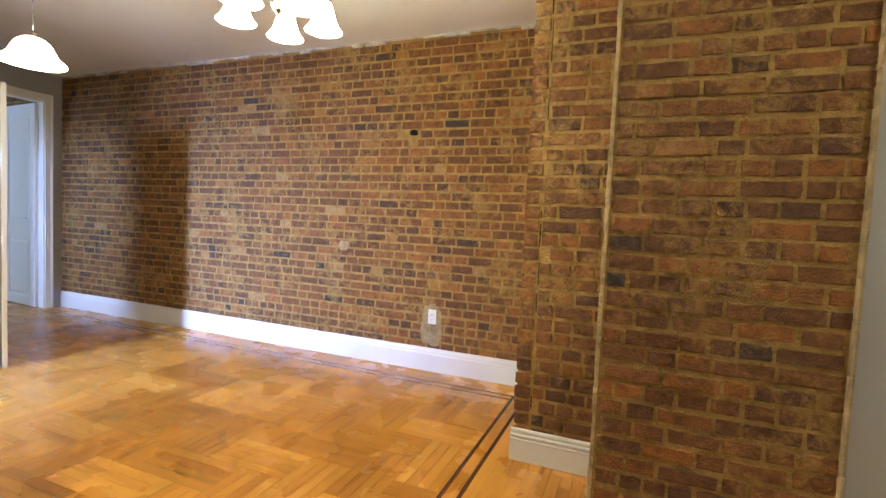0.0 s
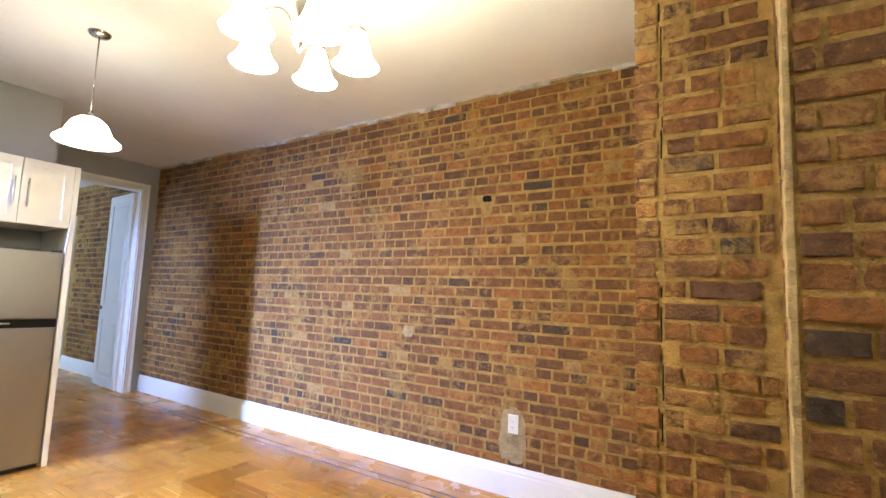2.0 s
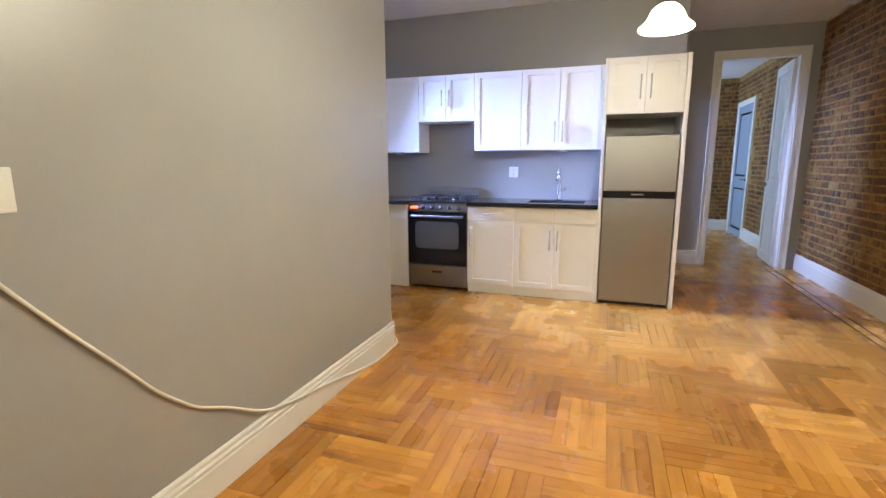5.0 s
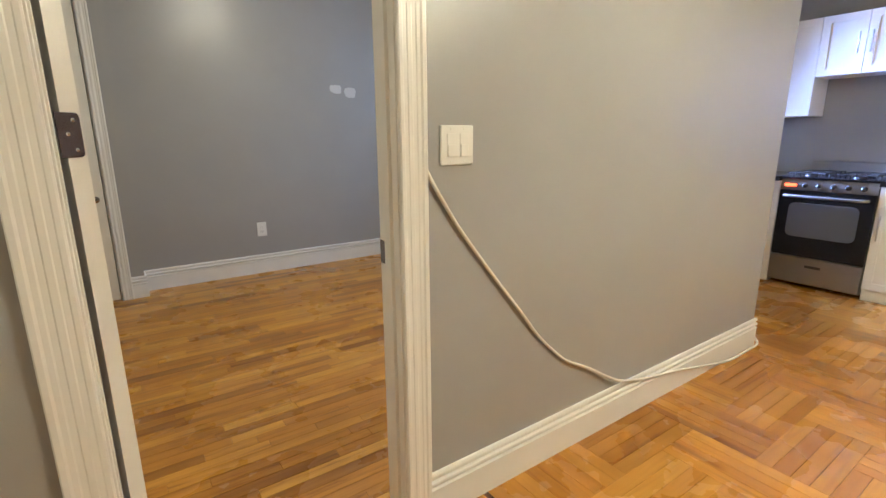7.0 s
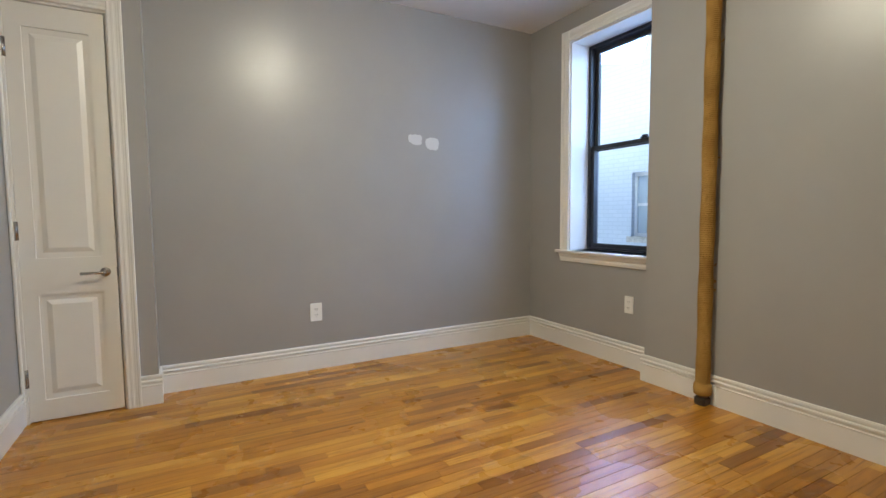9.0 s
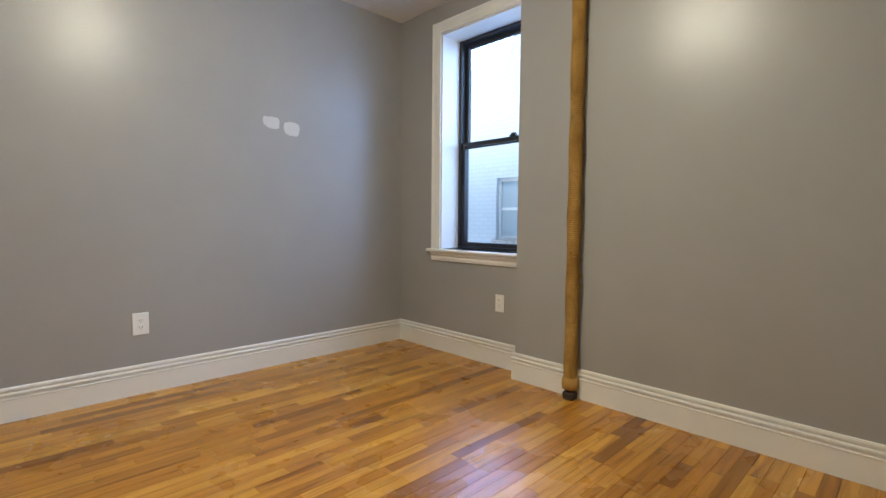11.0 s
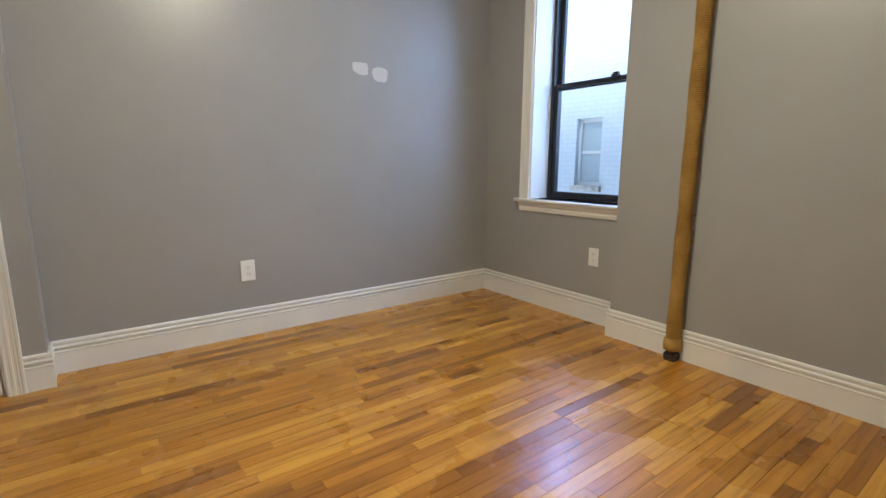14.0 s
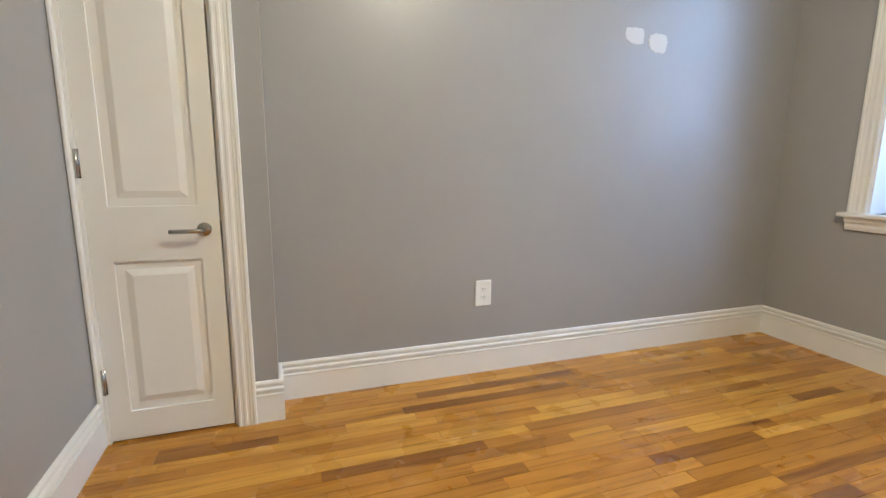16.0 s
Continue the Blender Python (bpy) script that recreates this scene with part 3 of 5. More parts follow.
def double_hung(name, label, m, w, h):
    """A dark double-hung window in its own plane: x 0 to w, z 0 to h, looking along -y."""
    ob = thing(name, (0, 0, 0), label, "window", kind="structure")
    f = 0.035
    part("window_frame", boxes((0, f, 0, 0.09, 0, h), (w - f, w, 0, 0.09, 0, h), (f, w - f, 0, 0.09, h - f, h), (f, w - f, 0, 0.09, 0, 0.012)), BRONZE, ob)
    mid = h * 0.495
    for k, (z0, z1, y) in enumerate(((0.014, mid + 0.02, 0.012), (mid - 0.02, h - f - 0.002, 0.05))):
        s = 0.034
        sash = part("sash", boxes((f + 0.002, f + s, y, y + 0.032, z0, z1), (w - f - s, w - f - 0.002, y, y + 0.032, z0, z1), (f + s, w - f - s, y, y + 0.032, z0, z0 + s), (f + s, w - f - s, y, y + 0.032, z1 - s, z1), bevel=0.003), BRONZE, ob)
        g = part("pane", boxes((f + s - 0.005, w - f - s + 0.005, y + 0.014, y + 0.018, z0 + s - 0.005, z1 - s + 0.005)), GLASS, sash)
        g.visible_shadow = False
    part("sash_lock", boxes((w / 2 - 0.03, w / 2 + 0.03, 0.004, 0.03, mid + 0.02, mid + 0.032), (w / 2 - 0.012, w / 2 + 0.03, 0.0, 0.02, mid + 0.032, mid + 0.044), bevel=0.002), BRONZE, ob)
    ob.matrix_world = m
    return ob


def windows():
    double_hung("window_1", "dark framed double-hung window in a deep white reveal", pose(WX - 0.19, -6.6, 0.825, 0, 0, 90), 1.1, 1.675)
    double_hung("window_2", "dark framed double-hung kitchen window", pose(-4.4, KS - 0.1, 1.0, 0, 0, 180), 0.4, 1.5)
    # bedroom: painted reveal, casing and moulded sill
    bm = bmesh.new()
    box(bm, WX - 0.19, WX + 0.001, -6.602, -6.59, 0.82, 2.5)
    box(bm, WX - 0.19, WX + 0.001, -6.6, -5.74, 2.488, 2.502)
    prof = [(o, u) for o, u in CASING]
    extrude(bm, prof, (WX, -6.6, 0.82), (WX, -6.6, 2.59), (1, 0, 0), (0, -1, 0))
    extrude(bm, prof, (WX, -6.6, 2.5), (WX, -5.742, 2.5), (1, 0, 0), (0, 0, 1))
    t = solid("trim_window_1", bm, WHITE, "white painted window casing and reveal", "window trim")
    bm = bmesh.new()
    extrude(bm, [(-0.19, 0), (0.045, 0), (0.05, 0.006), (0.05, 0.018), (0.045, 0.024), (-0.19, 0.024)], (WX, -6.6, 0.796), (WX, -5.742, 0.796), (1, 0, 0), (0, 0, 1))
    extrude(bm, [(0, 0), (0.045, 0), (0.05, 0.006), (0.05, 0.018), (0.045, 0.024), (0, 0.024)], (WX, -6.72, 0.796), (WX, -6.6, 0.796), (1, 0, 0), (0, 0, 1))
    extrude(bm, [(0, 0), (0.012, 0), (0.018, 0.02), (0.018, 0.035), (0.03, 0.05), (0.034, 0.07), (0, 0.07)], (WX, -6.69, 0.726), (WX, -5.742, 0.726), (1, 0, 0), (0, 0, 1))
    part("window_sill", bm, WHITE, t)
    bm = bmesh.new()
    casing_z = 1.0
    extrude(bm, prof, (-4.8, KS, casing_z), (-4.8, KS, 2.59), (0, 1, 0), (-1, 0, 0))
    extrude(bm, prof, (-4.4, KS, casing_z), (-4.4, KS, 2.59), (0, 1, 0), (1, 0, 0))
    extrude(bm, prof, (-4.8, KS, 2.5), (-4.4, KS, 2.5), (0, 1, 0), (0, 0, 1))
    box(bm, -4.9, -4.29, KS - 0.1, KS + 0.04, 0.97, 1.0)
    solid("trim_window_2", bm, WHITE, "white painted kitchen window casing", "window trim")


floors()
ceilings()
walls()
baseboards()
frames_of_doors()
doors()
windows()


# ---------- lamps ----------
def chandelier():
    cx, cy = -1.735, -1.985
    c = thing("chandelier", (cx, cy, CZ), "five-arm nickel chandelier with lit frosted bell shades", "chandelier")
    bm = bmesh.new()
    lathe(bm, [(0.001, 0), (0.06, 0), (0.06, -0.008), (0.045, -0.025), (0.012, -0.032), (0.001, -0.034)], (cx, cy, CZ), "Z", 24)
    part("canopy", bm, NICKEL, c, "", True)
    bm = bmesh.new()
    z = CZ - 0.03
    k = 0
    while z > 2.475:
        pts = []
        for i in range(9):
            a = 2 * math.pi * i / 8
            u, v = 0.008 * math.sin(a), 0.017 * math.cos(a)
            pts.append((cx + (u if k % 2 else 0), cy + (0 if k % 2 else u), z - 0.017 + v))
        tube(bm, pts, 0.0022, 6)
        z -= 0.029
        k += 1
    part("chain", bm, NICKEL, c, "", True)
    bm = bmesh.new()
    lathe(bm, [(0.001, 2.47), (0.02, 2.465), (0.012, 2.44), (0.009, 2.41), (0.022, 2.385), (0.026, 2.36), (0.016, 2.32), (0.012, 2.28), (0.03, 2.25), (0.034, 2.23), (0.018, 2.205), (0.008, 2.195), (0.006, 2.183), (0.001, 2.178)], (cx, cy, 0), "Z", 20)
    part("stem", bm, NICKEL, c, "", True)
    for i in range(5):
        a = radians(72 * i - 22)
        d = Vector((math.cos(a), math.sin(a), 0))
        o = Vector((cx, cy, 0))
        top = o + d * 0.205 + Vector((0, 0, 2.315))
        pts = arc(o + d * 0.02 + Vector((0, 0, 2.25)), o + d * 0.06 + Vector((0, 0, 2.37)), o + d * 0.12 + Vector((0, 0, 2.375)), 6) + arc(o + d * 0.12 + Vector((0, 0, 2.375)), o + d * 0.2 + Vector((0, 0, 2.38)), top, 6)[1:]
        arm = part("arm", tube(bmesh.new(), pts, 0.0045, 8), NICKEL, c, "", True)
        bm = bmesh.new()
        lathe(bm, [(0.001, 0.006), (0.014, 0.004), (0.03, -0.004), (0.031, -0.02), (0.026, -0.022)], tuple(top), "Z", 20)
        part("shade_holder", bm, NICKEL, arm, "", True)
        bm = bmesh.new()
        outer = [(0.027, -0.012), (0.033, -0.025), (0.041, -0.045), (0.049, -0.075), (0.059, -0.108), (0.072, -0.134), (0.087, -0.15)]
        lathe(bm, outer + [(r - 0.004, h + 0.001) for r, h in reversed(outer)], tuple(top), "Z", 28)
        part("shade", bm, SHADE_CH, arm, "lit frosted glass bell shade", True)


def pendant():
    cx, cy = -3.71, -1.92
    p = thing("pendant_lamp", (cx, cy, CZ), "pendant lamp with a lit alabaster glass shade", "pendant lamp")
    bm = bmesh.new()
    lathe(bm, [(0.001, 0), (0.062, 0), (0.062, -0.006), (0.05, -0.02), (0.014, -0.03), (0.001, -0.032)], (cx, cy, CZ), "Z", 24)
    part("canopy", bm, NICKEL, p, "", True)
    bm = tube(bmesh.new(), [(cx, cy, CZ - 0.03), (cx, cy, 2.34)], 0.004, 8)
    part("rod", bm, NICKEL, p, "", True)
    bm = bmesh.new()
    lathe(bm, [(0.001, 2.345), (0.02, 2.34), (0.03, 2.32), (0.032, 2.305), (0.024, 2.3)], (cx, cy, 0), "Z", 20)
    part("shade_holder", bm, NICKEL, p, "", True)
    outer = [(0.022, 2.315), (0.06, 2.302), (0.092, 2.275), (0.112, 2.235), (0.125, 2.205), (0.148, 2.185), (0.168, 2.168), (0.172, 2.158), (0.165, 2.15)]
    bm = bmesh.new()
    lathe(bm, outer + [(r - 0.006, h - 0.004) for r, h in reversed(outer[:-1])], (cx, cy, 0), "Z", 36)
    part("shade", bm, SHADE_PE, p, "lit alabaster glass shade with a flared rim", True)


def dome(cx, cy, BZ, glass):
    d = thing("unseen_ceiling_lamp", (cx, cy, BZ), "assumed flush ceiling lamp, out of view, with a lit glass dome", "ceiling lamp")
    bm = bmesh.new()
    lathe(bm, [(0.001, 0), (0.15, 0), (0.155, -0.012), (0.15, -0.025), (0.001, -0.025)], (cx, cy, BZ), "Z", 32)
    part("pan", bm, NICKEL, d, "", True)
    bm = bmesh.new()
    lathe(bm, [(0.145, -0.025), (0.14, -0.05), (0.115, -0.078), (0.07, -0.096), (0.02, -0.103), (0.001, -0.104)], (cx, cy, BZ), "Z", 32)
    part("glass_dome", bm, glass, d, "lit frosted glass dome", True)


# ---------- kitchen ----------
def shaker(parent, name, y0, y1, z0, z1, x, stile=0.055):
    """A shaker front, one board with a sunk field, whose face lies at x, looking along +x."""
    bm = bmesh.new()
    s = min(stile, (z1 - z0) * 0.3)

    def ring(xx, a, b, c, d):
        return [bm.verts.new(p) for p in ((xx, a, c), (xx, b, c), (xx, b, d), (xx, a, d))]

    e = 0.0015
    rings = [ring(x - 0.02, y0, y1, z0, z1), ring(x - e, y0, y1, z0, z1), ring(x, y0 + e, y1 - e, z0 + e, z1 - e), ring(x, y0 + stile, y1 - stile, z0 + s, z1 - s), ring(x - 0.006, y0 + stile + 0.001, y1 - stile - 0.001, z0 + s + 0.001, z1 - s - 0.001)]
    for a, b in zip(rings, rings[1:]):
        for i in range(4):
            bm.faces.new((a[i], a[(i + 1) % 4], b[(i + 1) % 4], b[i]))
    bm.faces.new(rings[0])
    bm.faces.new(rings[-1])
    return part(name, bm, CAB, parent)


def bar_handle(parent, x, y, z, length, upright=True):
    bm = bmesh.new()
    d = Vector((0, 0, 1)) if upright else Vector((0, 1, 0))
    c = Vector((x + 0.028, y, z))
    tube(bm, [c - d * length / 2, c + d * length / 2], 0.006, 10)
    for s in (-0.36, 0.36):
        p = c + d * length * s
        tube(bm, [p - Vector((0.028, 0, 0)), p], 0.0045, 8)
    part("handle", bm, BARNICKEL, parent, "brushed bar handle", True)


FX = -4.63


def base_unit(label, y0, y1, fronts):
    c = thing("base_cabinet", (KX, (y0 + y1) / 2, 0), label, "kitchen cabinet", "kitchen base cabinets")
    part("body", boxes((KX, FX - 0.022, y0 + 0.001, y1 - 0.001, 0.09, 0.878)), CAB, c)
    part("toe_kick", boxes((KX, FX - 0.03, y0 + 0.001, y1 - 0.001, 0.0, 0.09)), CAB, c)
    g = 0.0015
    for kind, a, b, z0, z1, h in fronts:
        f = shaker(c, kind, a + g, b - g, z0 + g, z1 - g, FX, 0.055)
        if h == "drawer":
            bar_handle(f, FX, (a + b) / 2, (z0 + z1) / 2, 0.13, False)
        elif h == "left":
            bar_handle(f, FX, a + 0.035, z1 - 0.16, 0.19)
        elif h == "right":
            bar_handle(f, FX, b - 0.035, z1 - 0.16, 0.19)


def upper_unit(label, y0, y1, z0, z1, doors_, x=-4.9):
    c = thing("wall_cabinet", (KX, (y0 + y1) / 2, z0), label, "kitchen cabinet", "kitchen wall cabinets")
    part("body", boxes((KX, x - 0.022, y0 + 0.001, y1 - 0.001, z0, z1)), CAB, c)
    g = 0.0015
    for a, b, h in doors_:
        f = shaker(c, "door", a + g, b - g, z0 + g, z1 - g, x, 0.055)
        if h == "left":
            bar_handle(f, x, a + 0.035, z0 + 0.17, 0.19)
        elif h == "right":
            bar_handle(f, x, b - 0.035, z0 + 0.17, 0.19)
        elif h == "mid_left":
            bar_handle(f, x, a + 0.04, (z0 + z1) / 2, 0.16)
        elif h == "mid_right":
            bar_handle(f, x, b - 0.04, (z0 + z1) / 2, 0.16)


def kitchen():
    top = 0.735
    base_unit("white shaker base cabinet with a drawer over one door", -3.525, -3.06, [("drawer_front", -3.525, -3.06, top, 0.876, "drawer"), ("door", -3.525, -3.06, 0.092, top, "left")])
    base_unit("white shaker sink base cabinet with two doors", -3.06, -2.295, [("drawer_front", -3.06, -2.68, top, 0.876, ""), ("drawer_front", -2.68, -2.295, top, 0.876, ""), ("door", -3.06, -2.68, 0.092, top, "right"), ("door", -2.68, -2.295, 0.092, top, "left")])
    base_unit("white shaker base cabinet beside the stove", -4.64, -4.17, [("drawer_front", -4.64, -4.17, top, 0.876, "drawer"), ("door", -4.64, -4.17, 0.092, top, "left")])
    upper_unit("white shaker wall cabinet beside the cooker hood space", -4.64, -4.14, 1.41, 2.18, [(-4.64, -4.14, "left")])
    upper_unit("short white shaker wall cabinet above the stove", -4.14, -3.535, 1.72, 2.18, [(-4.14, -3.84, "mid_right"), (-3.84, -3.535, "mid_left")])
    upper_unit("white shaker wall cabinet with one door", -3.535, -3.06, 1.42, 2.18, [(-3.535, -3.06, "")])
    upper_unit("white shaker wall cabinet with two doors", -3.06, -2.33, 1.42, 2.18, [(-3.06, -2.695, "right"), (-2.695, -2.33, "left")])
    # counters with the sink's cut-out
    z0, z1, x1 = 0.88, 0.92, FX + 0.035
    w = thing("worktop", (KX, -2.9, z0), "polished black granite worktop", "worktop")
    s = (-5.06, -4.7, -2.95, -2.42)
    part("slab", boxes((KX, s[0], -3.525, -2.295, z0, z1), (s[1], x1, -3.525, -2.295, z0, z1), (s[0], s[1], -3.525, s[2], z0, z1), (s[0], s[1], s[3], -2.295, z0, z1)), GRANITE, w)
    w = thing("worktop", (KX, -4.4, z0), "short polished black granite worktop beside the stove", "worktop")
    part("slab", boxes((KX, x1, -4.64, -4.175, z0, z1), bevel=0.002), GRANITE, w)
    k = thing("sink", (-4.88, -2.685, 0.72), "undermount stainless steel sink", "sink")
    part("basin", boxes((s[0] - 0.01, s[1] + 0.01, s[2] - 0.01, s[3] + 0.01, 0.70, 0.712), (s[0] - 0.012, s[0] - 0.002, s[2] - 0.01, s[3] + 0.01, 0.712, 0.879), (s[1] + 0.002, s[1] + 0.012, s[2] - 0.01, s[3] + 0.01, 0.712, 0.879), (s[0], s[1], s[2] - 0.012, s[2] - 0.002, 0.712, 0.879), (s[0], s[1], s[3] + 0.002, s[3] + 0.012, 0.712, 0.879)), STEEL, k)
    f = thing("faucet", (-5.12, -2.69, z1), "chrome single-lever kitchen faucet", "faucet")
    bm = bmesh.new()
    lathe(bm, [(0.001, 0.0), (0.028, 0.0), (0.028, 0.01), (0.022, 0.02), (0.02, 0.16), (0.016, 0.17), (0.001, 0.172)], (-5.12, -2.69, z1), "Z", 20)
    part("body", bm, CHROME, f, "", True)
    pts = [Vector((-5.12, -2.69, z1 + 0.15)), Vector((-5.12, -2.69, z1 + 0.23))] + arc((-5.12, -2.69, z1 + 0.23), (-5.1, -2.69, z1 + 0.33), (-5.0, -2.69, z1 + 0.31), 8)[1:] + [Vector((-4.95, -2.69, z1 + 0.25))]
    part("spout", tube(bmesh.new(), pts, 0.014, 12), CHROME, f, "", True)
    part("spray_head", tube(bmesh.new(), [(-4.965, -2.69, z1 + 0.27), (-4.94, -2.69, z1 + 0.19)], 0.018, 12), CHROME, f, "", True)
    part("lever", tube(bmesh.new(), [(-5.12, -2.67, z1 + 0.1), (-5.12, -2.62, z1 + 0.12), (-5.1, -2.58, z1 + 0.125)], 0.008, 8), CHROME, f, "", True)
    for y in (-2.66, -4.42):
        p = thing("puck_light", (-5.03, y, 1.41), "small white round under-cabinet light", "puck light", "under-cabinet lights")
        bm = bmesh.new()
        zt = 1.42 if y > -3 else 1.41
        lathe(bm, [(0.001, 0), (0.05, 0), (0.05, -0.014), (0.042, -0.02), (0.001, -0.02)], (-5.03, y, zt), "Z", 24)
        part("housing", bm, PLATE, p, "", True)


def stove():
    y0, y1, x0, x1 = -4.168, -3.53, KX + 0.03, -4.64
    s = thing("stove", ((x0 + x1) / 2, (y0 + y1) / 2, 0), "stainless steel gas stove with a black oven door", "stove")
    part("body", boxes((x0, x1 - 0.02, y0 + 0.003, y1 - 0.003, 0.03, 0.9)), STEEL, s)
    part("cooktop", boxes((x0, x1, y0 + 0.001, y1 - 0.001, 0.9, 0.918), bevel=0.003), BLACK, s)
    bm = bmesh.new()
    n = 12
    extrude(bm, [(0, 0), (0.03, 0), (0.028, 0.07), (0.018, 0.1), (0.006, 0.112), (0, 0.112)], (x0, y0 + 0.03, 0.918), (x0, y1 - 0.03, 0.918), (1, 0, 0), (0, 0, 1))
    part("backguard", bm, STEEL, s)
    bm = bmesh.new()
    extrude(bm, [(0, 0), (0.022, 0.0), (0.012, 0.085), (0, 0.085)], (x1 - 0.02, y0 + 0.002, 0.815), (x1 - 0.02, y1 - 0.002, 0.815), (1, 0, 0), (0, 0, 1))
    panel = part("control_panel", bm, STEEL, s)
    part("display", boxes((x1 - 0.006, x1 + 0.0035, y0 + 0.03, y0 + 0.11, 0.84, 0.862)), REDLED, panel, "glowing red display")
    for i in range(5):
        y = y0 + 0.17 + i * 0.095
        bm = bmesh.new()
        lathe(bm, [(0.02, -0.01), (0.02, 0.01), (0.016, 0.026), (0.001, 0.028)], (x1 - 0.005, y, 0.852), "X", 16)
        part("knob", bm, BLACKMATT, panel, "", True)
    door = part("oven_door", boxes((x1 - 0.02, x1 + 0.014, y0 + 0.004, y1 - 0.004, 0.265, 0.81), bevel=0.004), BLACK, s)
    bm = bmesh.new()
    rim = []
    for cy, cz, lo in ((y1 - 0.13, 0.665, 0), (y0 + 0.13, 0.665, 90), (y0 + 0.13, 0.475, 180), (y1 - 0.13, 0.475, 270)):
        rim += [(cy + 0.045 * math.cos(radians(lo + q * 18)), cz + 0.045 * math.sin(radians(lo + q * 18))) for q in range(6)]
    f = bm.faces.new([bm.verts.new((x1 + 0.0145, y, z)) for y, z in rim])
    g = bmesh.ops.extrude_face_region(bm, geom=[f])
    bmesh.ops.translate(bm, verts=[v for v in g["geom"] if isinstance(v, bmesh.types.BMVert)], vec=(0.002, 0, 0))
    part("window", bm, mat("oven_glass", (0.1, 0.105, 0.115), 0.18), door, "smoked oven glass with rounded corners")
    part("handle", tube(bmesh.new(), [(x1 + 0.014, y0 + 0.05, 0.765), (x1 + 0.045, y0 + 0.05, 0.765), (x1 + 0.05, y0 + 0.08, 0.765), (x1 + 0.05, y1 - 0.08, 0.765), (x1 + 0.045, y1 - 0.05, 0.765), (x1 + 0.014, y1 - 0.05, 0.765)], 0.012, 10), STEEL, door, "", True)
    d = part("drawer", boxes((x1 - 0.02, x1 + 0.012, y0 + 0.004, y1 - 0.004, 0.035, 0.258), bevel=0.004), STEEL, s)
    part("grip", boxes((x1 + 0.0125, x1 + 0.016, (y0 + y1) / 2 - 0.055, (y0 + y1) / 2 + 0.055, 0.178, 0.2), bevel=0.001), BLACKMATT, d)
    for i, (a, b) in enumerate(((x0 + 0.17, y0 + 0.16), (x0 + 0.17, y1 - 0.16), (x1 - 0.14, y0 + 0.16), (x1 - 0.14, y1 - 0.16))):
        bm = bmesh.new()
        lathe(bm, [(0.045, 0.0), (0.045, 0.012), (0.03, 0.022), (0.001, 0.023)], (a, b, 0.918), "Z", 18)
        part("burner", bm, BLACKMATT, s, "", True)
    for yc in (y0 + 0.16, y1 - 0.16):
        bm = bmesh.new()
        for dy in (-0.12, 0, 0.12):
            tube(bm, [(x0 + 0.06, yc + dy, 0.95), (x1 - 0.03, yc + dy, 0.95)], 0.006, 6)
        for x in (x0 + 0.06, x0 + 0.17, (x0 + x1) / 2, x1 - 0.14, x1 - 0.03):
            tube(bm, [(x, yc - 0.13, 0.948), (x, yc + 0.13, 0.948)], 0.006, 6)
            for dy in (-0.125, 0.125):
                tube(bm, [(x, yc + dy, 0.918), (x, yc + dy, 0.948)], 0.006, 6)
        part("grate", bm, BLACKMATT, s)


def fridge():
    y0, y1 = -2.262, -1.662
    f = thing("refrigerator", (-4.9, (y0 + y1) / 2, 0), "brushed steel top-freezer refrigerator", "refrigerator")
    part("body", boxes((KX + 0.03, -4.71, y0 + 0.004, y1 - 0.004, 0.02, 1.52), bevel=0.004), BLACKMATT, f)
    part("lower_door", boxes((-4.705, FX, y0, y1, 0.03, 0.985), bevel=0.008), STEEL, f)
    part("upper_door", boxes((-4.705, FX, y0, y1, 1.045, 1.53), bevel=0.008), STEEL, f)
    part("grip_band", boxes((-4.7, FX - 0.006, y0 + 0.002, y1 - 0.002, 0.985, 1.045)), BLACK, f, "black recessed grip band")
    part("badge", boxes((FX - 0.0065, FX - 0.003, y0 + 0.24, y0 + 0.34, 1.012, 1.022)), STEEL, f)
    part("hinge_cap", boxes((-4.71, FX - 0.03, y1 - 0.06, y1 - 0.005, 1.53, 1.542), bevel=0.003), BLACKMATT, f)
    part("plinth", boxes((-5.1, -4.66, y0 + 0.01, y1 - 0.01, 0.0, 0.028)), BLACKMATT, f)
    s = thing("fridge_surround", (-4.9, -1.95, 0), "tall white panels and cabinet around the refrigerator", "kitchen cabinet")
    part("side_panel", boxes((KX, FX, -1.655, -1.62, 0, 2.18), bevel=0.001), CAB, s)
    part("side_panel", boxes((KX, FX, -2.294, -2.268, 0, 2.18), bevel=0.001), CAB, s)
    part("filler", boxes((KX, -4.905, -2.33, -2.2955, 1.42, 2.18)), CAB, s)
    c = part("body", boxes((KX, FX - 0.022, -2.267, -1.656, 1.71, 2.179)), CAB, s)
    m = (-2.267 - 1.656) / 2
    for a, b, e in ((-2.267, m, 1), (m, -1.656, 0)):
        d = shaker(s, "door", a + 0.002, b - 0.002, 1.712, 2.177, FX)
        bar_handle(d, FX, (b - 0.04) if e else (a + 0.04), 1.93, 0.2)
    part("back_board", boxes((-5.15, -5.14, -2.267, -1.656, 1.5, 1.71)), GREY, s)


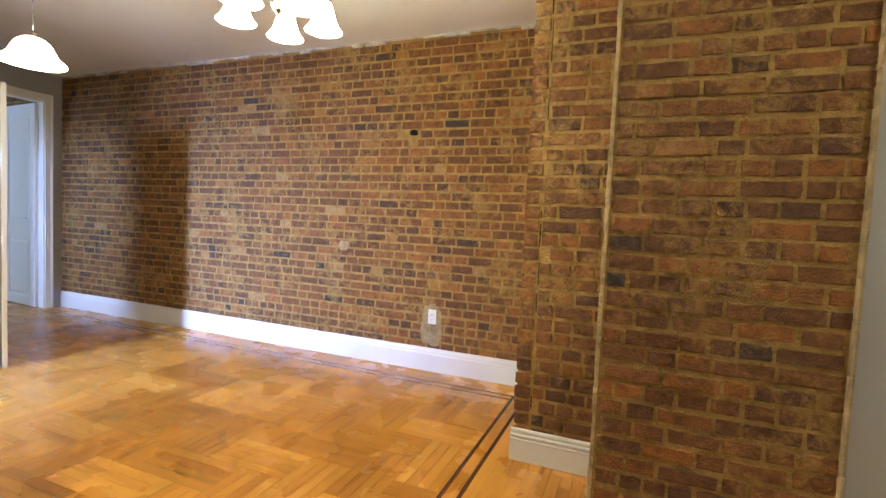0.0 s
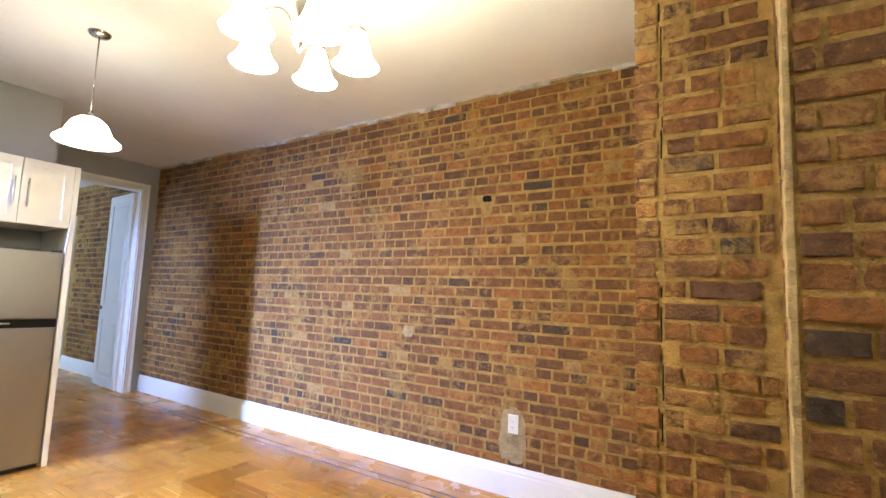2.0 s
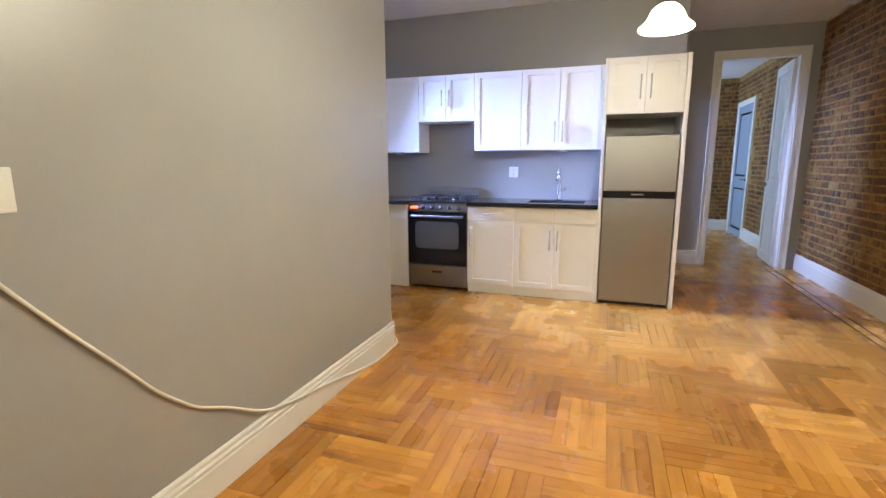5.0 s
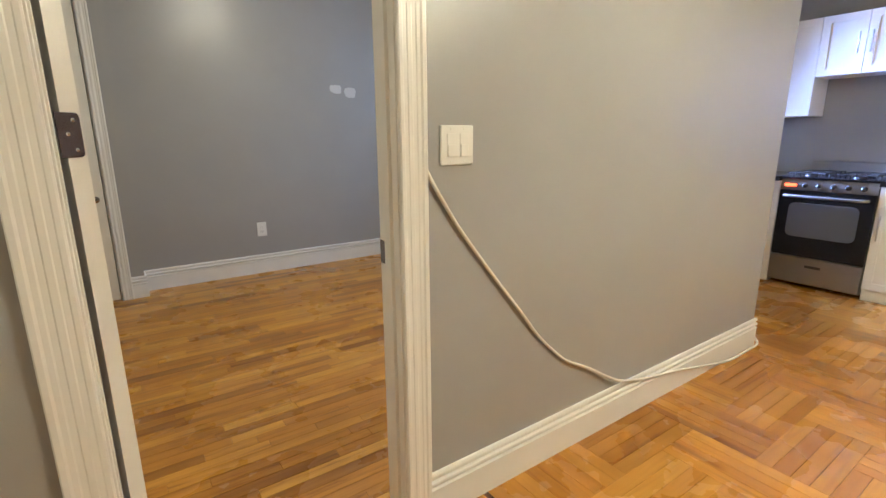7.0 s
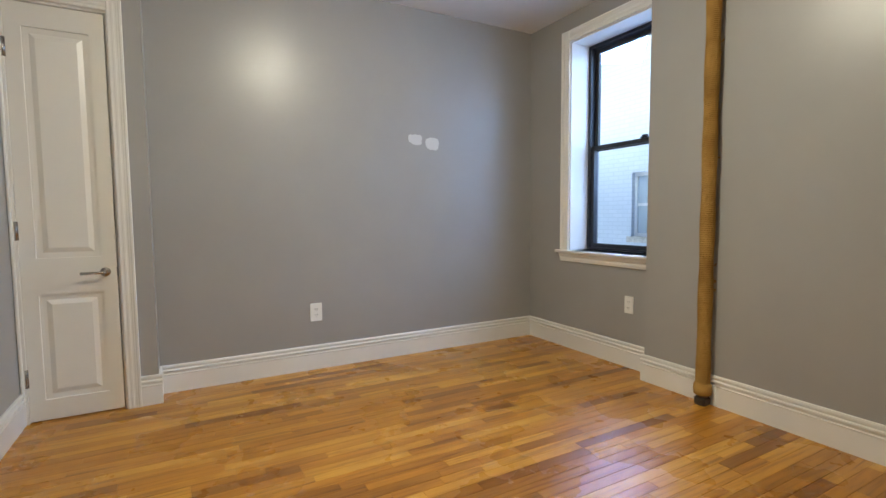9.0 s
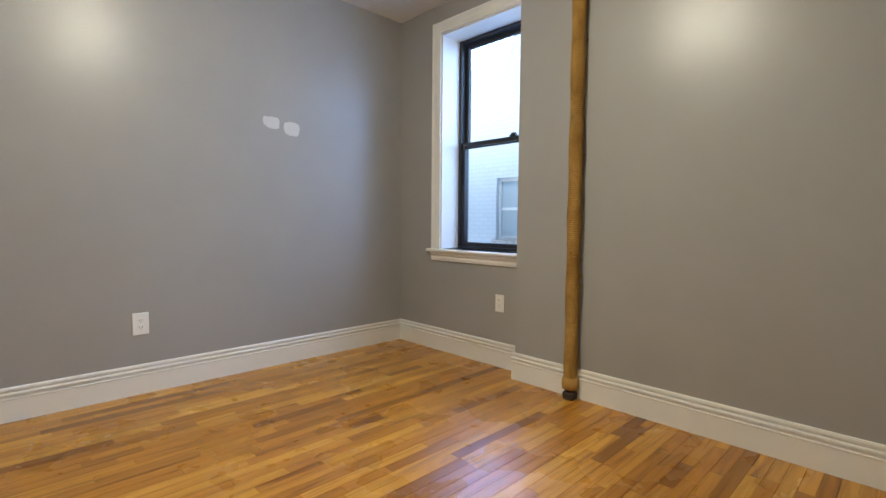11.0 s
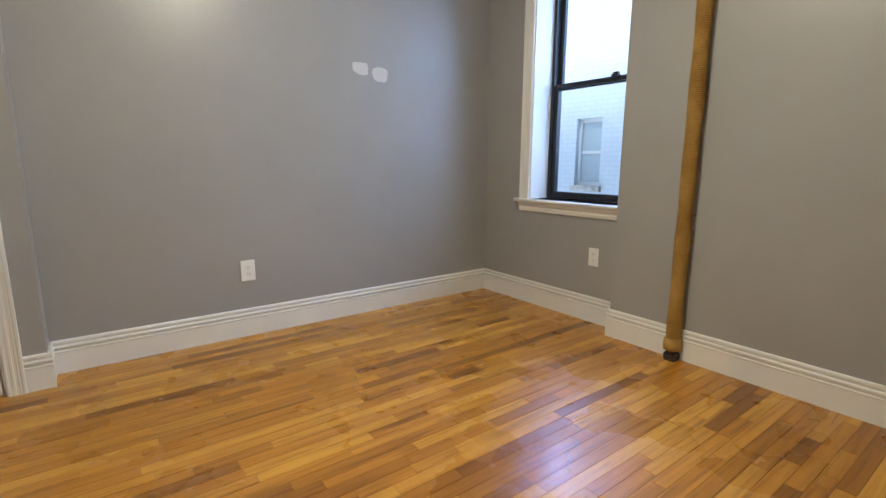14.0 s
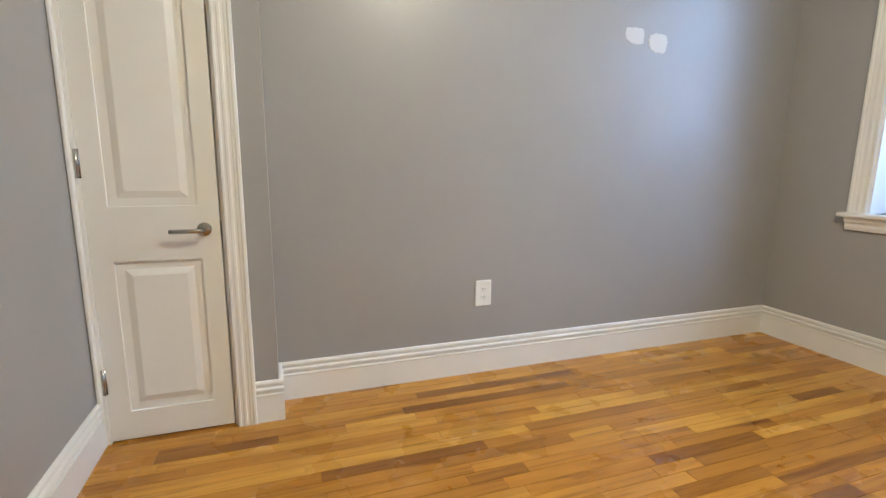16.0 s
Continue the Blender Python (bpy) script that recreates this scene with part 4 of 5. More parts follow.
# ---------- wall plates, patches, cable, pipe ----------
def plate(name, label, category, centre, u, n, w, h, parts):
    """A cover plate at centre; u runs along the wall, n away from it. parts: boxes (name, u0, u1, z0, z1, depth, material)."""
    ob = thing(name, centre, label, category)
    c, u, n = Vector(centre), Vector(u), Vector(n)

    def slab(u0, u1, z0, z1, d0, d1, bevel):
        bm = box(bmesh.new(), u0, u1, d0, d1, z0, z1, bevel)
        m = Matrix((u, n, Vector((0, 0, 1)))).transposed().to_4x4()
        bmesh.ops.transform(bm, matrix=Matrix.Translation(c) @ m, verts=bm.verts)
        return bm

    p = part("cover_plate", slab(-w / 2, w / 2, -h / 2, h / 2, 0.0, 0.007, 0.003), PLATE, ob)
    for nm, u0, u1, z0, z1, d, mt in parts:
        part(nm, slab(u0, u1, z0, z1, 0.004, d, 0.0006), mt, p)


def outlet(label, centre, u, n, w=0.08, h=0.125):
    rows = []
    for z in (-0.021, 0.021):
        rows.append(("socket", -0.017, 0.017, z - 0.014, z + 0.014, 0.0085, PLATE))
        rows += [("slot", -0.009, -0.006, z - 0.003, z + 0.007, 0.009, SLOT), ("slot", 0.006, 0.009, z - 0.003, z + 0.006, 0.009, SLOT), ("slot", -0.002, 0.002, z - 0.011, z - 0.007, 0.009, SLOT)]
    plate("outlet", label, "outlet", centre, u, n, w, h, rows)


def plates():
    rock = lambda a: [("rocker", a - 0.0145, a + 0.0145, -0.033, 0.033, 0.0088, PLATE), ("paddle", a - 0.0135, a + 0.0135, -0.032, 0.002, 0.0125, PLATE), ("screw", a - 0.003, a + 0.003, 0.044, 0.05, 0.0082, PLATE), ("screw", a - 0.003, a + 0.003, -0.05, -0.044, 0.0082, PLATE)]
    plate("light_switch", "white double rocker light switch beside the door", "light switch", (-0.826, NY, 1.233), (1, 0, 0), (0, 1, 0), 0.118, 0.113, rock(-0.023) + rock(0.023))
    outlet("white outlet set in a patch of mortar on brick", (-1.745, -0.013, 0.475), (1, 0, 0), (0, -1, 0), 0.075, 0.125)
    outlet("white outlet on a grey wall", (-1.11, SY, 0.42), (1, 0, 0), (0, 1, 0), 0.085, 0.132)
    outlet("white outlet below the window", (WX, -5.985, 0.458), (0, 1, 0), (1, 0, 0), 0.078, 0.125)
    outlet("white outlet on the kitchen wall", (KX, -3.18, 1.2), (0, 1, 0), (1, 0, 0), 0.1, 0.115)


def blob_sheet(name, label, centre, u, n, w, h, seed, material, thick=0.002, kind="", lean=0.0):
    """A thin uneven patch of filler."""
    rng = random.Random(seed)
    bm = bmesh.new()
    c, u, n = Vector(centre), Vector(u), Vector(n)
    ring = []
    for i in range(28):
        a = 2 * math.pi * i / 28
        sq = 1 / max(abs(math.cos(a)), abs(math.sin(a))) ** 0.6
        r = sq * rng.uniform(0.88, 1.06)
        ua, vb = w / 2 * r * math.cos(a), h / 2 * r * math.sin(a)
        ring.append((ua + (lean * abs(vb) if vb < 0 and ua > 0 else 0), vb))
    lo = [bm.verts.new(c + u * a + Vector((0, 0, b))) for a, b in ring]
    hi = [bm.verts.new(c + u * a * 0.97 + Vector((0, 0, b * 0.97)) + n * thick) for a, b in ring]
    for i in range(28):
        bm.faces.new((lo[i], lo[(i + 1) % 28], hi[(i + 1) % 28], hi[i]))
    bm.faces.new(hi)
    ob = new(name, mesh_of(name, bm, material))
    return tagged(ob, label, "wall patch", "", kind)


def patches():
    blob_sheet("wall_patch", "white filler patch on a grey wall", (-1.925, SY, 1.715), (1, 0, 0), (0, 1, 0), 0.125, 0.085, 3, PATCH, lean=-0.55)
    blob_sheet("wall_patch", "white filler patch on a grey wall", (-2.078, SY, 1.69), (1, 0, 0), (0, 1, 0), 0.128, 0.1, 8, PATCH, lean=-0.25)
    blob_sheet("mortar_patch", "grey mortar smeared around the outlet", (-1.75, -0.0108, 0.40), (1, 0, 0), (0, -1, 0), 0.2, 0.36, 4, PLASTERGREY, 0.002)
    blob_sheet("mortar_patch", "small pale mortar patch on brick", (-2.67, -0.0108, 1.03), (1, 0, 0), (0, -1, 0), 0.1, 0.09, 5, PLASTERGREY, 0.003)
    # rough plaster line where the ceiling meets the brick
    rng = random.Random(9)
    bm = bmesh.new()
    x = DX
    while x < -0.75:
        l = rng.uniform(0.05, 0.3)
        h = rng.uniform(0.006, 0.034)
        box(bm, x, x + l, -0.02 - rng.uniform(0, 0.012), 0.0, CZ - h, CZ - 0.0005, 0.003)
        x += l * rng.uniform(0.8, 1.02)
    solid("trim_plaster_edge", bm, PLASTER, "ragged white plaster edge along the ceiling", "plaster edge")
    bm = bmesh.new()
    z = 0.0
    while z < CZ - 0.05:
        l = rng.uniform(0.04, 0.16)
        box(bm, 0.545, 0.556, -1.712 + rng.uniform(0, 0.006), -1.66, z, min(z + l, CZ), 0.003)
        z += l
    solid("trim_wall_edge", bm, PLASTERGREY, "ragged plaster edge beside the brick", "plaster edge")
    bm = bmesh.new()
    z = 0.02
    while z < CZ - 0.05:
        l = rng.uniform(0.05, 0.2)
        box(bm, -0.295 + rng.uniform(-0.003, 0.003), -0.2785, -1.676 + rng.uniform(-0.002, 0.004), -1.56 + rng.uniform(-0.02, 0.02), z, min(z + l, CZ), 0.002)
        z += l * 0.72
    solid("trim_mortar_seam", bm, MORTARPALE, "pale mortar seam on the pier's edge", "mortar seam")
    blob_sheet("mortar_patch", "grey mortar crumbling round a hole in the brick", (-2.0, -0.0085, 1.99), (1, 0, 0), (0, -1, 0), 0.1, 0.17, 21, MORTAR, 0.002)
    # the hole's inner shade is a flat near-black sheet on the mortar
    ob = blob_sheet("brick_hole_shade", "flat dark sheet standing for shade where part of a brick is missing", (-1.995, -0.012, 2.045), (1, 0, 0), (0, -1, 0), 0.075, 0.05, 22, SLOT, 0.0008)
    ob["category"] = "hole"


PLASTERGREY = mortar_material("grey_mortar", (0.4, 0.3, 0.165))
MORTARPALE = mortar_material("pale_seam_mortar", (0.5, 0.37, 0.2))


def cable():
    pts = []
    rows = [(-0.7, 1.22), (-0.735, 1.155), (-0.78, 1.085), (-0.84, 0.998), (-0.965, 0.842), (-1.1, 0.682), (-1.2, 0.56), (-1.3, 0.455), (-1.37, 0.4), (-1.5, 0.332), (-1.68, 0.228), (-1.82, 0.185)]
    for x, z in rows:
        pts.append((x + 0.006, NY + 0.006 + (0.02 if z < 0.3 else 0.004), z - (0.014 if z > 0.5 else 0.004)))
    pts += [(-1.95, NY + 0.024, 0.15), (-2.2, NY + 0.026, 0.11), (-2.5, NY + 0.03, 0.05), (-2.75, NY + 0.034, 0.012), (-2.98, NY + 0.03, 0.008), (CX0 - 0.02, NY + 0.03, 0.02), (CX0 - 0.045, NY - 0.02, 0.06), (CX0 - 0.05, NY - 0.05, 0.03)]
    v = [Vector(p) for p in pts]
    smooth = []
    for i in range(len(v) - 1):
        p0, p1, p2, p3 = v[max(i - 1, 0)], v[i], v[i + 1], v[min(i + 2, len(v) - 1)]
        for k in range(6):
            s = k / 6
            smooth.append(0.5 * ((2 * p1) + (p2 - p0) * s + (2 * p0 - 5 * p1 + 4 * p2 - p3) * s * s + (3 * p1 - p0 - 3 * p2 + p3) * s ** 3))
    smooth.append(v[-1])
    ob = new("cable", mesh_of("cable", tube(bmesh.new(), smooth, 0.006, 8), CABLE, True))
    tagged(ob, "loose white cable hanging along the wall", "cable")


def pipe():
    x, y = PX + 0.05, -5.3
    p = thing("steam_pipe", (x, y, 0), "steam riser pipe wrapped in jute rope", "pipe")
    part("pipe", tube(bmesh.new(), [(x, y, 0.0), (x, y, BZ)], 0.03, 16), mat("rusty_iron", (0.09, 0.05, 0.03), 0.7), p, "", True)
    rng = random.Random(2)
    bm = bmesh.new()
    pts, z, a = [], 0.1, 0.0
    turn = 0.0105
    n = int((BZ - 0.11) / turn * 12)
    for i in range(n):
        a = 2 * math.pi * i / 12
        r = 0.0345 + 0.002 * math.sin(i * 0.013)
        pts.append((x + r * math.cos(a), y + r * math.sin(a), 0.1 + turn * i / 12))
    tube(bm, pts, 0.0058, 5)
    part("rope_winding", bm, ROPE, p, "wound jute rope", True)
    bm = bmesh.new()
    lathe(bm, [(0.034, 0.06), (0.047, 0.065), (0.05, 0.09), (0.047, 0.125), (0.038, 0.13)], (x, y, 0), "Z", 18)
    part("rope_end", bm, ROPE, p, "frayed rope end", True)
    for k in range(22):
        bm = bmesh.new()
        z = rng.uniform(0.3, 2.6)
        a = rng.uniform(-0.5, 2.6)
        d = Vector((math.cos(a), math.sin(a), 0))
        o = Vector((x, y, z)) + d * 0.036
        tube(bm, [o, o + d * 0.008 + Vector((0, 0, rng.uniform(-0.006, 0.006))), o + d * rng.uniform(0.01, 0.018) + Vector((0, 0, rng.uniform(-0.012, 0.012)))], 0.0035, 5)
        part("rope_knot", bm, ROPE, p, "loose rope ends", True)
    bm = bmesh.new()
    box(bm, x - 0.035, x + 0.035, y - 0.035, y + 0.035, 0.0, 0.05, 0.01)
    part("base_collar", bm, mat("dark_iron", (0.035, 0.025, 0.02), 0.6), p)


def corner_riser():
    x, y = KX + 0.045, KS + 0.045
    p = thing("riser_pipe", (x, y, 0), "white painted riser pipe in the kitchen corner", "pipe")
    part("pipe", tube(bmesh.new(), [(x, y, 0.0), (x, y, CZ)], 0.03, 16), WHITE, p, "", True)
    bm = bmesh.new()
    lathe(bm, [(0.031, -0.03), (0.042, -0.026), (0.044, -0.004), (0.044, 0.0)], (x, y, CZ), "Z", 20)
    part("ceiling_flange", bm, NICKEL, p, "", True)


def breaker_panel():
    p = thing("breaker_panel", (EX, -6.5, 2.2), "grey painted breaker panel cover on the wall", "breaker panel")
    part("frame", boxes((EX - 0.012, EX, -6.74, -6.3, 1.98, 2.5), bevel=0.002), GREY, p)
    part("door", boxes((EX - 0.018, EX - 0.0122, -6.7, -6.34, 2.02, 2.46), bevel=0.002), GREY, p)


chandelier()
pendant()
dome(-1.15, -5.2, BZ, SHADE_BE)
# unseen far room lamp, added as weak warm fill on the brick
dome(-9.2, -1.6, CZ - 0.02, SHADE_ADDED_FAR)
# made-up entry lamp out of view, fills in light on pier and wall
dome(1.15, -2.75, CZ, SHADE_ADDED_EN)
kitchen()
stove()
fridge()
plates()
patches()
cable()
pipe()
corner_riser()
breaker_panel()

# ---------- court outside the windows ----------
def court():
    solid("ground", boxes((-60, 60, -80, -4.95, -4.2, -4.0)), FACADE, "grey concrete court floor", "ground")
    # added wall out of view; keeps the sun off the lower court facade
    solid("wall_upper_storeys", boxes((-3.42, -3.2, -20.0, -4.95, CZ + 0.16, 7.0)), FACADE, "unseen wall above the bedroom, added to shade the lower court", "wall")
    b = thing("court_building", (-7.2, -10, -4.0), "pale brick apartment building across the court", "building")
    rows, x0 = [], -7.2
    wins = [(-9.38, -8.88), (-12.2, -11.7), (-6.9, -6.4)]
    edges = sorted([y for w in wins for y in w] + [-18.0, -4.95])
    for a, c in zip(edges, edges[1:]):
        if (a, c) in wins:
            z = -4.0
            for s in (-2.3, 0.72):
                rows.append((x0 - 0.3, x0, a, c, z, s))
                z = s + 1.11
            rows.append((x0 - 0.3, x0, a, c, z, 11.0))
        else:
            rows.append((x0 - 0.3, x0, a, c, -4.0, 11.0))
    part("wall", boxes(*rows), FACADE, b)
    part("roof", boxes((x0 - 6, x0 + 0.12, -18, -4.95, 11.0, 11.4)), FACADE, b)
    for a, c in wins:
        for s in (-2.3, 0.72):
            w = part("window", boxes((x0 - 0.14, x0 - 0.08, a, a + 0.05, s, s + 1.11), (x0 - 0.14, x0 - 0.08, c - 0.05, c, s, s + 1.11), (x0 - 0.14, x0 - 0.08, a + 0.05, c - 0.05, s, s + 0.06), (x0 - 0.14, x0 - 0.08, a + 0.05, c - 0.05, s + 1.05, s + 1.11), (x0 - 0.13, x0 - 0.09, a + 0.05, c - 0.05, s + 0.53, s + 0.58)), WHITE, b)
            part("pane", boxes((x0 - 0.12, x0 - 0.11, a + 0.05, c - 0.05, s + 0.06, s + 1.05)), GLASSDARK, w)
            part("sill", boxes((x0 - 0.1, x0 + 0.06, a - 0.05, c + 0.05, s - 0.1, s)), PLASTER, b)


GLASSDARK = mat("far_window_glass", (0.45, 0.52, 0.56), 0.15)
court()


# ---------- brickwork ----------
RING = ((-1, -1), (-0.35, -1), (0.35, -1), (1, -1), (1, 0.1), (1, 1), (0.35, 1), (-0.35, 1), (-1, 1), (-1, -0.1))
COURSE, JOINTW = 0.0755, 0.0105


def brick_layout(x0, x1, z0, z1, rng):
    """Courses of an old common-bond wall: rows of (x, z, width, height)."""
    out = []
    k = 0
    z = z0
    while z + COURSE * 0.7 < z1:
        header = k % 6 == 2
        x = x0 - rng.uniform(0, 0.2)
        wob = rng.uniform(-0.003, 0.003)
        while x < x1:
            w = (0.094 if header else 0.198) + rng.uniform(-0.016, 0.016)
            if not header and rng.random() < 0.55:
                w = 0.095 + rng.uniform(-0.015, 0.035)
            a, b = max(x, x0), min(x + w, x1)
            if b - a > 0.035:
                out.append((a, b, z + wob + rng.uniform(0, 0.004), z + wob + COURSE - JOINTW - rng.uniform(0, 0.006)))
            x += w + JOINTW + rng.uniform(-0.002, 0.005)
        z += COURSE
        k += 1
    return out


def brick_shape(w, h, d, rng):
    """A worn brick: uneven outline, rounded arrises; x along, z up, face towards -y."""
    vs, fs, n = [], [], len(RING)
    wear = [(rng.uniform(-0.005, 0.007), rng.uniform(-0.003, 0.003)) for _ in RING]
    for y, inset in ((0.0, -0.003), (-d * 0.5, -0.001), (-d, 0.004)):
        for (sx, sz), (jx, jz) in zip(RING, wear):
            kx, kz = (1 if abs(sx) == 1 else 0), (1 if abs(sz) == 1 else 0)
            x = sx * w / 2 - (math.copysign(inset + jx, sx) if kx else rng.uniform(-0.006, 0.006))
            z = sz * h / 2 - (math.copysign(inset + jz, sz) if kz else rng.uniform(-0.004, 0.004))
            vs.append((x, y + rng.uniform(-0.0018, 0.0018), z))
    for r in range(2):
        for i in range(n):
            fs.append((r * n + i, r * n + (i + 1) % n, r * n + n + (i + 1) % n, r * n + n + i))
    t = 2 * n
    fs += [(t, t + 1, t + 7, t + 8, t + 9), (t + 1, t + 2, t + 6, t + 7), (t + 2, t + 3, t + 4, t + 5, t + 6)]
    return vs, fs


def finished(me, material):
    me.materials.append(material)
    bm = bmesh.new()
    bm.from_mesh(me)
    bmesh.ops.recalc_face_normals(bm, faces=bm.faces)
    bm.to_mesh(me)
    bm.free()
    return me


def brick_mesh(name, w, h, d, rng):
    me = bpy.data.meshes.new(name)
    vs, fs = brick_shape(w, h, d, rng)
    me.from_pydata(vs, [], fs)
    return me


def joined_bricks(name, rows, place, rng, parent, material, depth=0.006):
    vs, fs = [], []
    for a, b, z0, z1 in rows:
        bv, bf = brick_shape(b - a, z1 - z0, depth + rng.uniform(-0.003, 0.004), rng)
        n = len(vs)
        vs += [place((a + b) / 2 + x, y, (z0 + z1) / 2 + z) for x, y, z in bv]
        fs += [tuple(n + i for i in f) for f in bf]
    me = bpy.data.meshes.new(name)
    me.from_pydata(vs, [], fs)
    ob = new(name, finished(me, material))
    ob.parent = parent
    return tagged(ob, "", "", "", "stuff")


def loose_bricks(rows, parent, m, rng, variants, depth=0.010):
    for a, b, z0, z1 in rows:
        w = b - a
        key = "s" if w > 0.15 else "h"
        me = rng.choice(variants[key])
        ob = new("brick", me)
        ob.parent = parent
        s = pose((a + b) / 2, rng.uniform(-0.003, 0.003), (z0 + z1) / 2) @ Matrix.Diagonal((w / (0.2 if key == "s" else 0.1), 1, (z1 - z0) / 0.055, 1))
        ob.matrix_local = m @ s


def brickwork():
    rng = random.Random(7)
    variants = {k: [brick_mesh("brick_" + k, w, 0.055, 0.0065, rng) for _ in range(14)] for k, w in (("s", 0.2), ("h", 0.1))}
    for ms in variants.values():
        for me in ms:
            finished(me, BRICK)
    # party wall
    w = solid("wall_brick", boxes((-11.6, 2.15, 0, 0.25, 0, CZ)), MORTAR, "exposed old reddish brown brick wall with sandy mortar", "wall")
    rows = brick_layout(DX, -0.62, 0.19, CZ - 0.035, rng)
    hole = lambda r: not (-2.06 < (r[0] + r[1]) / 2 < -1.94 and 2.0 < r[2] < 2.06)
    rows = [r for r in rows if hole(r)]
    near = lambda r: -2.1 < r[0] < -0.7 and 0.4 < r[2] < 1.25
    loose_bricks([r for r in rows if near(r)], w, pose(0, 0.001, 0), rng, variants)
    joined_bricks("bricks", [r for r in rows if not near(r)], lambda x, y, z: (x, y + 0.001, z), rng, w, BRICK)
    rows = brick_layout(-10.6, DX - 0.12, 0.19, CZ - 0.05, rng)
    rows = [r for r in rows if r[1] < -10.46 or r[0] > -9.3 or r[2] > 2.37]
    joined_bricks("bricks", rows, lambda x, y, z: (x, y + 0.001, z), rng, w, BRICK)
    # far room end wall
    f = solid("wall_brick_far", boxes((-10.72, -10.6, -3.0, 0, 0, CZ)), MORTAR, "exposed brick end wall", "wall")
    joined_bricks("bricks", brick_layout(0, 3.0, 0.19, CZ - 0.05, rng), lambda x, y, z: (-10.6 - y, -x, z), rng, f, BRICK)
    # pier: set-back part and proud part
    p = solid("wall_brick_pier", boxes((-0.72, -0.28, -1.18, 0, 0, CZ), (-0.28, 0.56, -1.67, 0, 0, CZ)), MORTAR, "exposed brick chimney pier with sandy mortar", "wall")
    column = [(-0.735 + rng.uniform(-0.004, 0.004), -0.652 + rng.uniform(-0.012, 0.006), 0.125 + k * COURSE, 0.125 + (k + 1) * COURSE - JOINTW) for k in range(36)]
    loose_bricks(column, p, pose(0, -1.181, 0), rng, variants)
    loose_bricks(brick_layout(-0.636, -0.3, 0.13, CZ, rng), p, pose(0, -1.179, 0), rng, variants)
    # near-black strips laid on the mortar as the shade of a crack
    bm = bmesh.new()
    z = 0.2
    while z < CZ - 0.1:
        l = rng.uniform(0.03, 0.13)
        if rng.random() < 0.4:
            c = -0.644 + rng.uniform(-0.006, 0.006)
            box(bm, c - rng.uniform(0.001, 0.004), c + rng.uniform(0.001, 0.004), -1.1822, -1.179, z, z + l, 0.0008)
        z += l + rng.uniform(0.0, 0.05)
    crack = new("crack", mesh_of("crack", bm, SLOT))
    crack.parent = p
    tagged(crack, "thin dark strips standing for the shade in a mortar crack")
    loose_bricks(brick_layout(-0.27, 0.55, 0.0, CZ, rng), p, pose(0, -1.669, 0), rng, variants)
    joined_bricks("bricks", brick_layout(0, 1.17, 0.0, CZ, rng), lambda x, y, z: (-0.72 + y, -x, z), rng, p, BRICK)
    joined_bricks("bricks", brick_layout(1.2, 1.66, 0.0, CZ, rng), lambda x, y, z: (-0.28 + y, -x, z), rng, p, BRICK)


brickwork()


# ---------- floors, board by board ----------
def plank_unit():
    me = bpy.data.meshes.new("board")
    c, h = 0.005, 0.5
    vs = [(-h, -h, -1), (h, -h, -1), (h, h, -1), (-h, h, -1), (-h, -h, -0.12), (h, -h, -0.12), (h, h, -0.12), (-h, h, -0.12)]
    vs += [(-h + c * 0.4, -h + c, 0), (h - c * 0.4, -h + c, 0), (h - c * 0.4, h - c, 0), (-h + c * 0.4, h - c, 0)]
    fs = [(8, 9, 10, 11)] + [(4 + i, 4 + (i + 1) % 4, 8 + (i + 1) % 4, 8 + i) for i in range(4)] + [(i, (i + 1) % 4, 4 + (i + 1) % 4, 4 + i) for i in range(4)]
    me.from_pydata(vs, [], fs)
    return me


TONES = ((0.74, 0.68, 0.6), (0.9, 0.86, 0.8), (1.0, 1.0, 1.0), (1.14, 1.16, 1.2))


def lay(parent, rows, near, material, unit, rng):
    """rows: x0, x1, y0, y1 and, where given, the block's tone, of boards whose tops lie at the floor's level."""
    me = unit.copy()
    me.materials.append(material)
    groups = {}
    for x0, x1, y0, y1, *tone in rows:
        k = tone[0] if tone else 2
        if not near((x0, x1, y0, y1)):
            groups.setdefault(k, []).append((x0, x1, y0, y1))
            continue
        ob = new("board", me)
        ob.parent = parent
        ob.color = (*TONES[k], 1)
        ob.matrix_local = pose((x0 + x1) / 2, (y0 + y1) / 2, rng.uniform(-0.0004, 0.0)) @ Matrix.Diagonal((x1 - x0, y1 - y0, 0.006, 1))
    uv = [v.co.copy() for v in unit.vertices]
    uf = [tuple(p.vertices) for p in unit.polygons]
    for k, far in groups.items():
        vs, fs = [], []
        for x0, x1, y0, y1 in far:
            n, dz = len(vs), rng.uniform(-0.0004, 0.0)
            vs += [((x0 + x1) / 2 + v.x * (x1 - x0), (y0 + y1) / 2 + v.y * (y1 - y0), v.z * 0.006 + dz) for v in uv]
            fs += [tuple(n + i for i in f) for f in uf]
        me = bpy.data.meshes.new("boards")
        me.from_pydata(vs, [], fs)
        me.materials.append(material)
        ob = new("boards", me)
        ob.parent = parent
        ob.color = (*TONES[k], 1)
        tagged(ob, "", "", "", "stuff")


def clip_row(r, a):
    x0, x1, y0, y1 = max(r[0], a[0]), min(r[1], a[1]), max(r[2], a[2]), min(r[3], a[3])
    return (x0, x1, y0, y1, *r[4:]) if x1 - x0 > 0.008 and y1 - y0 > 0.008 else None


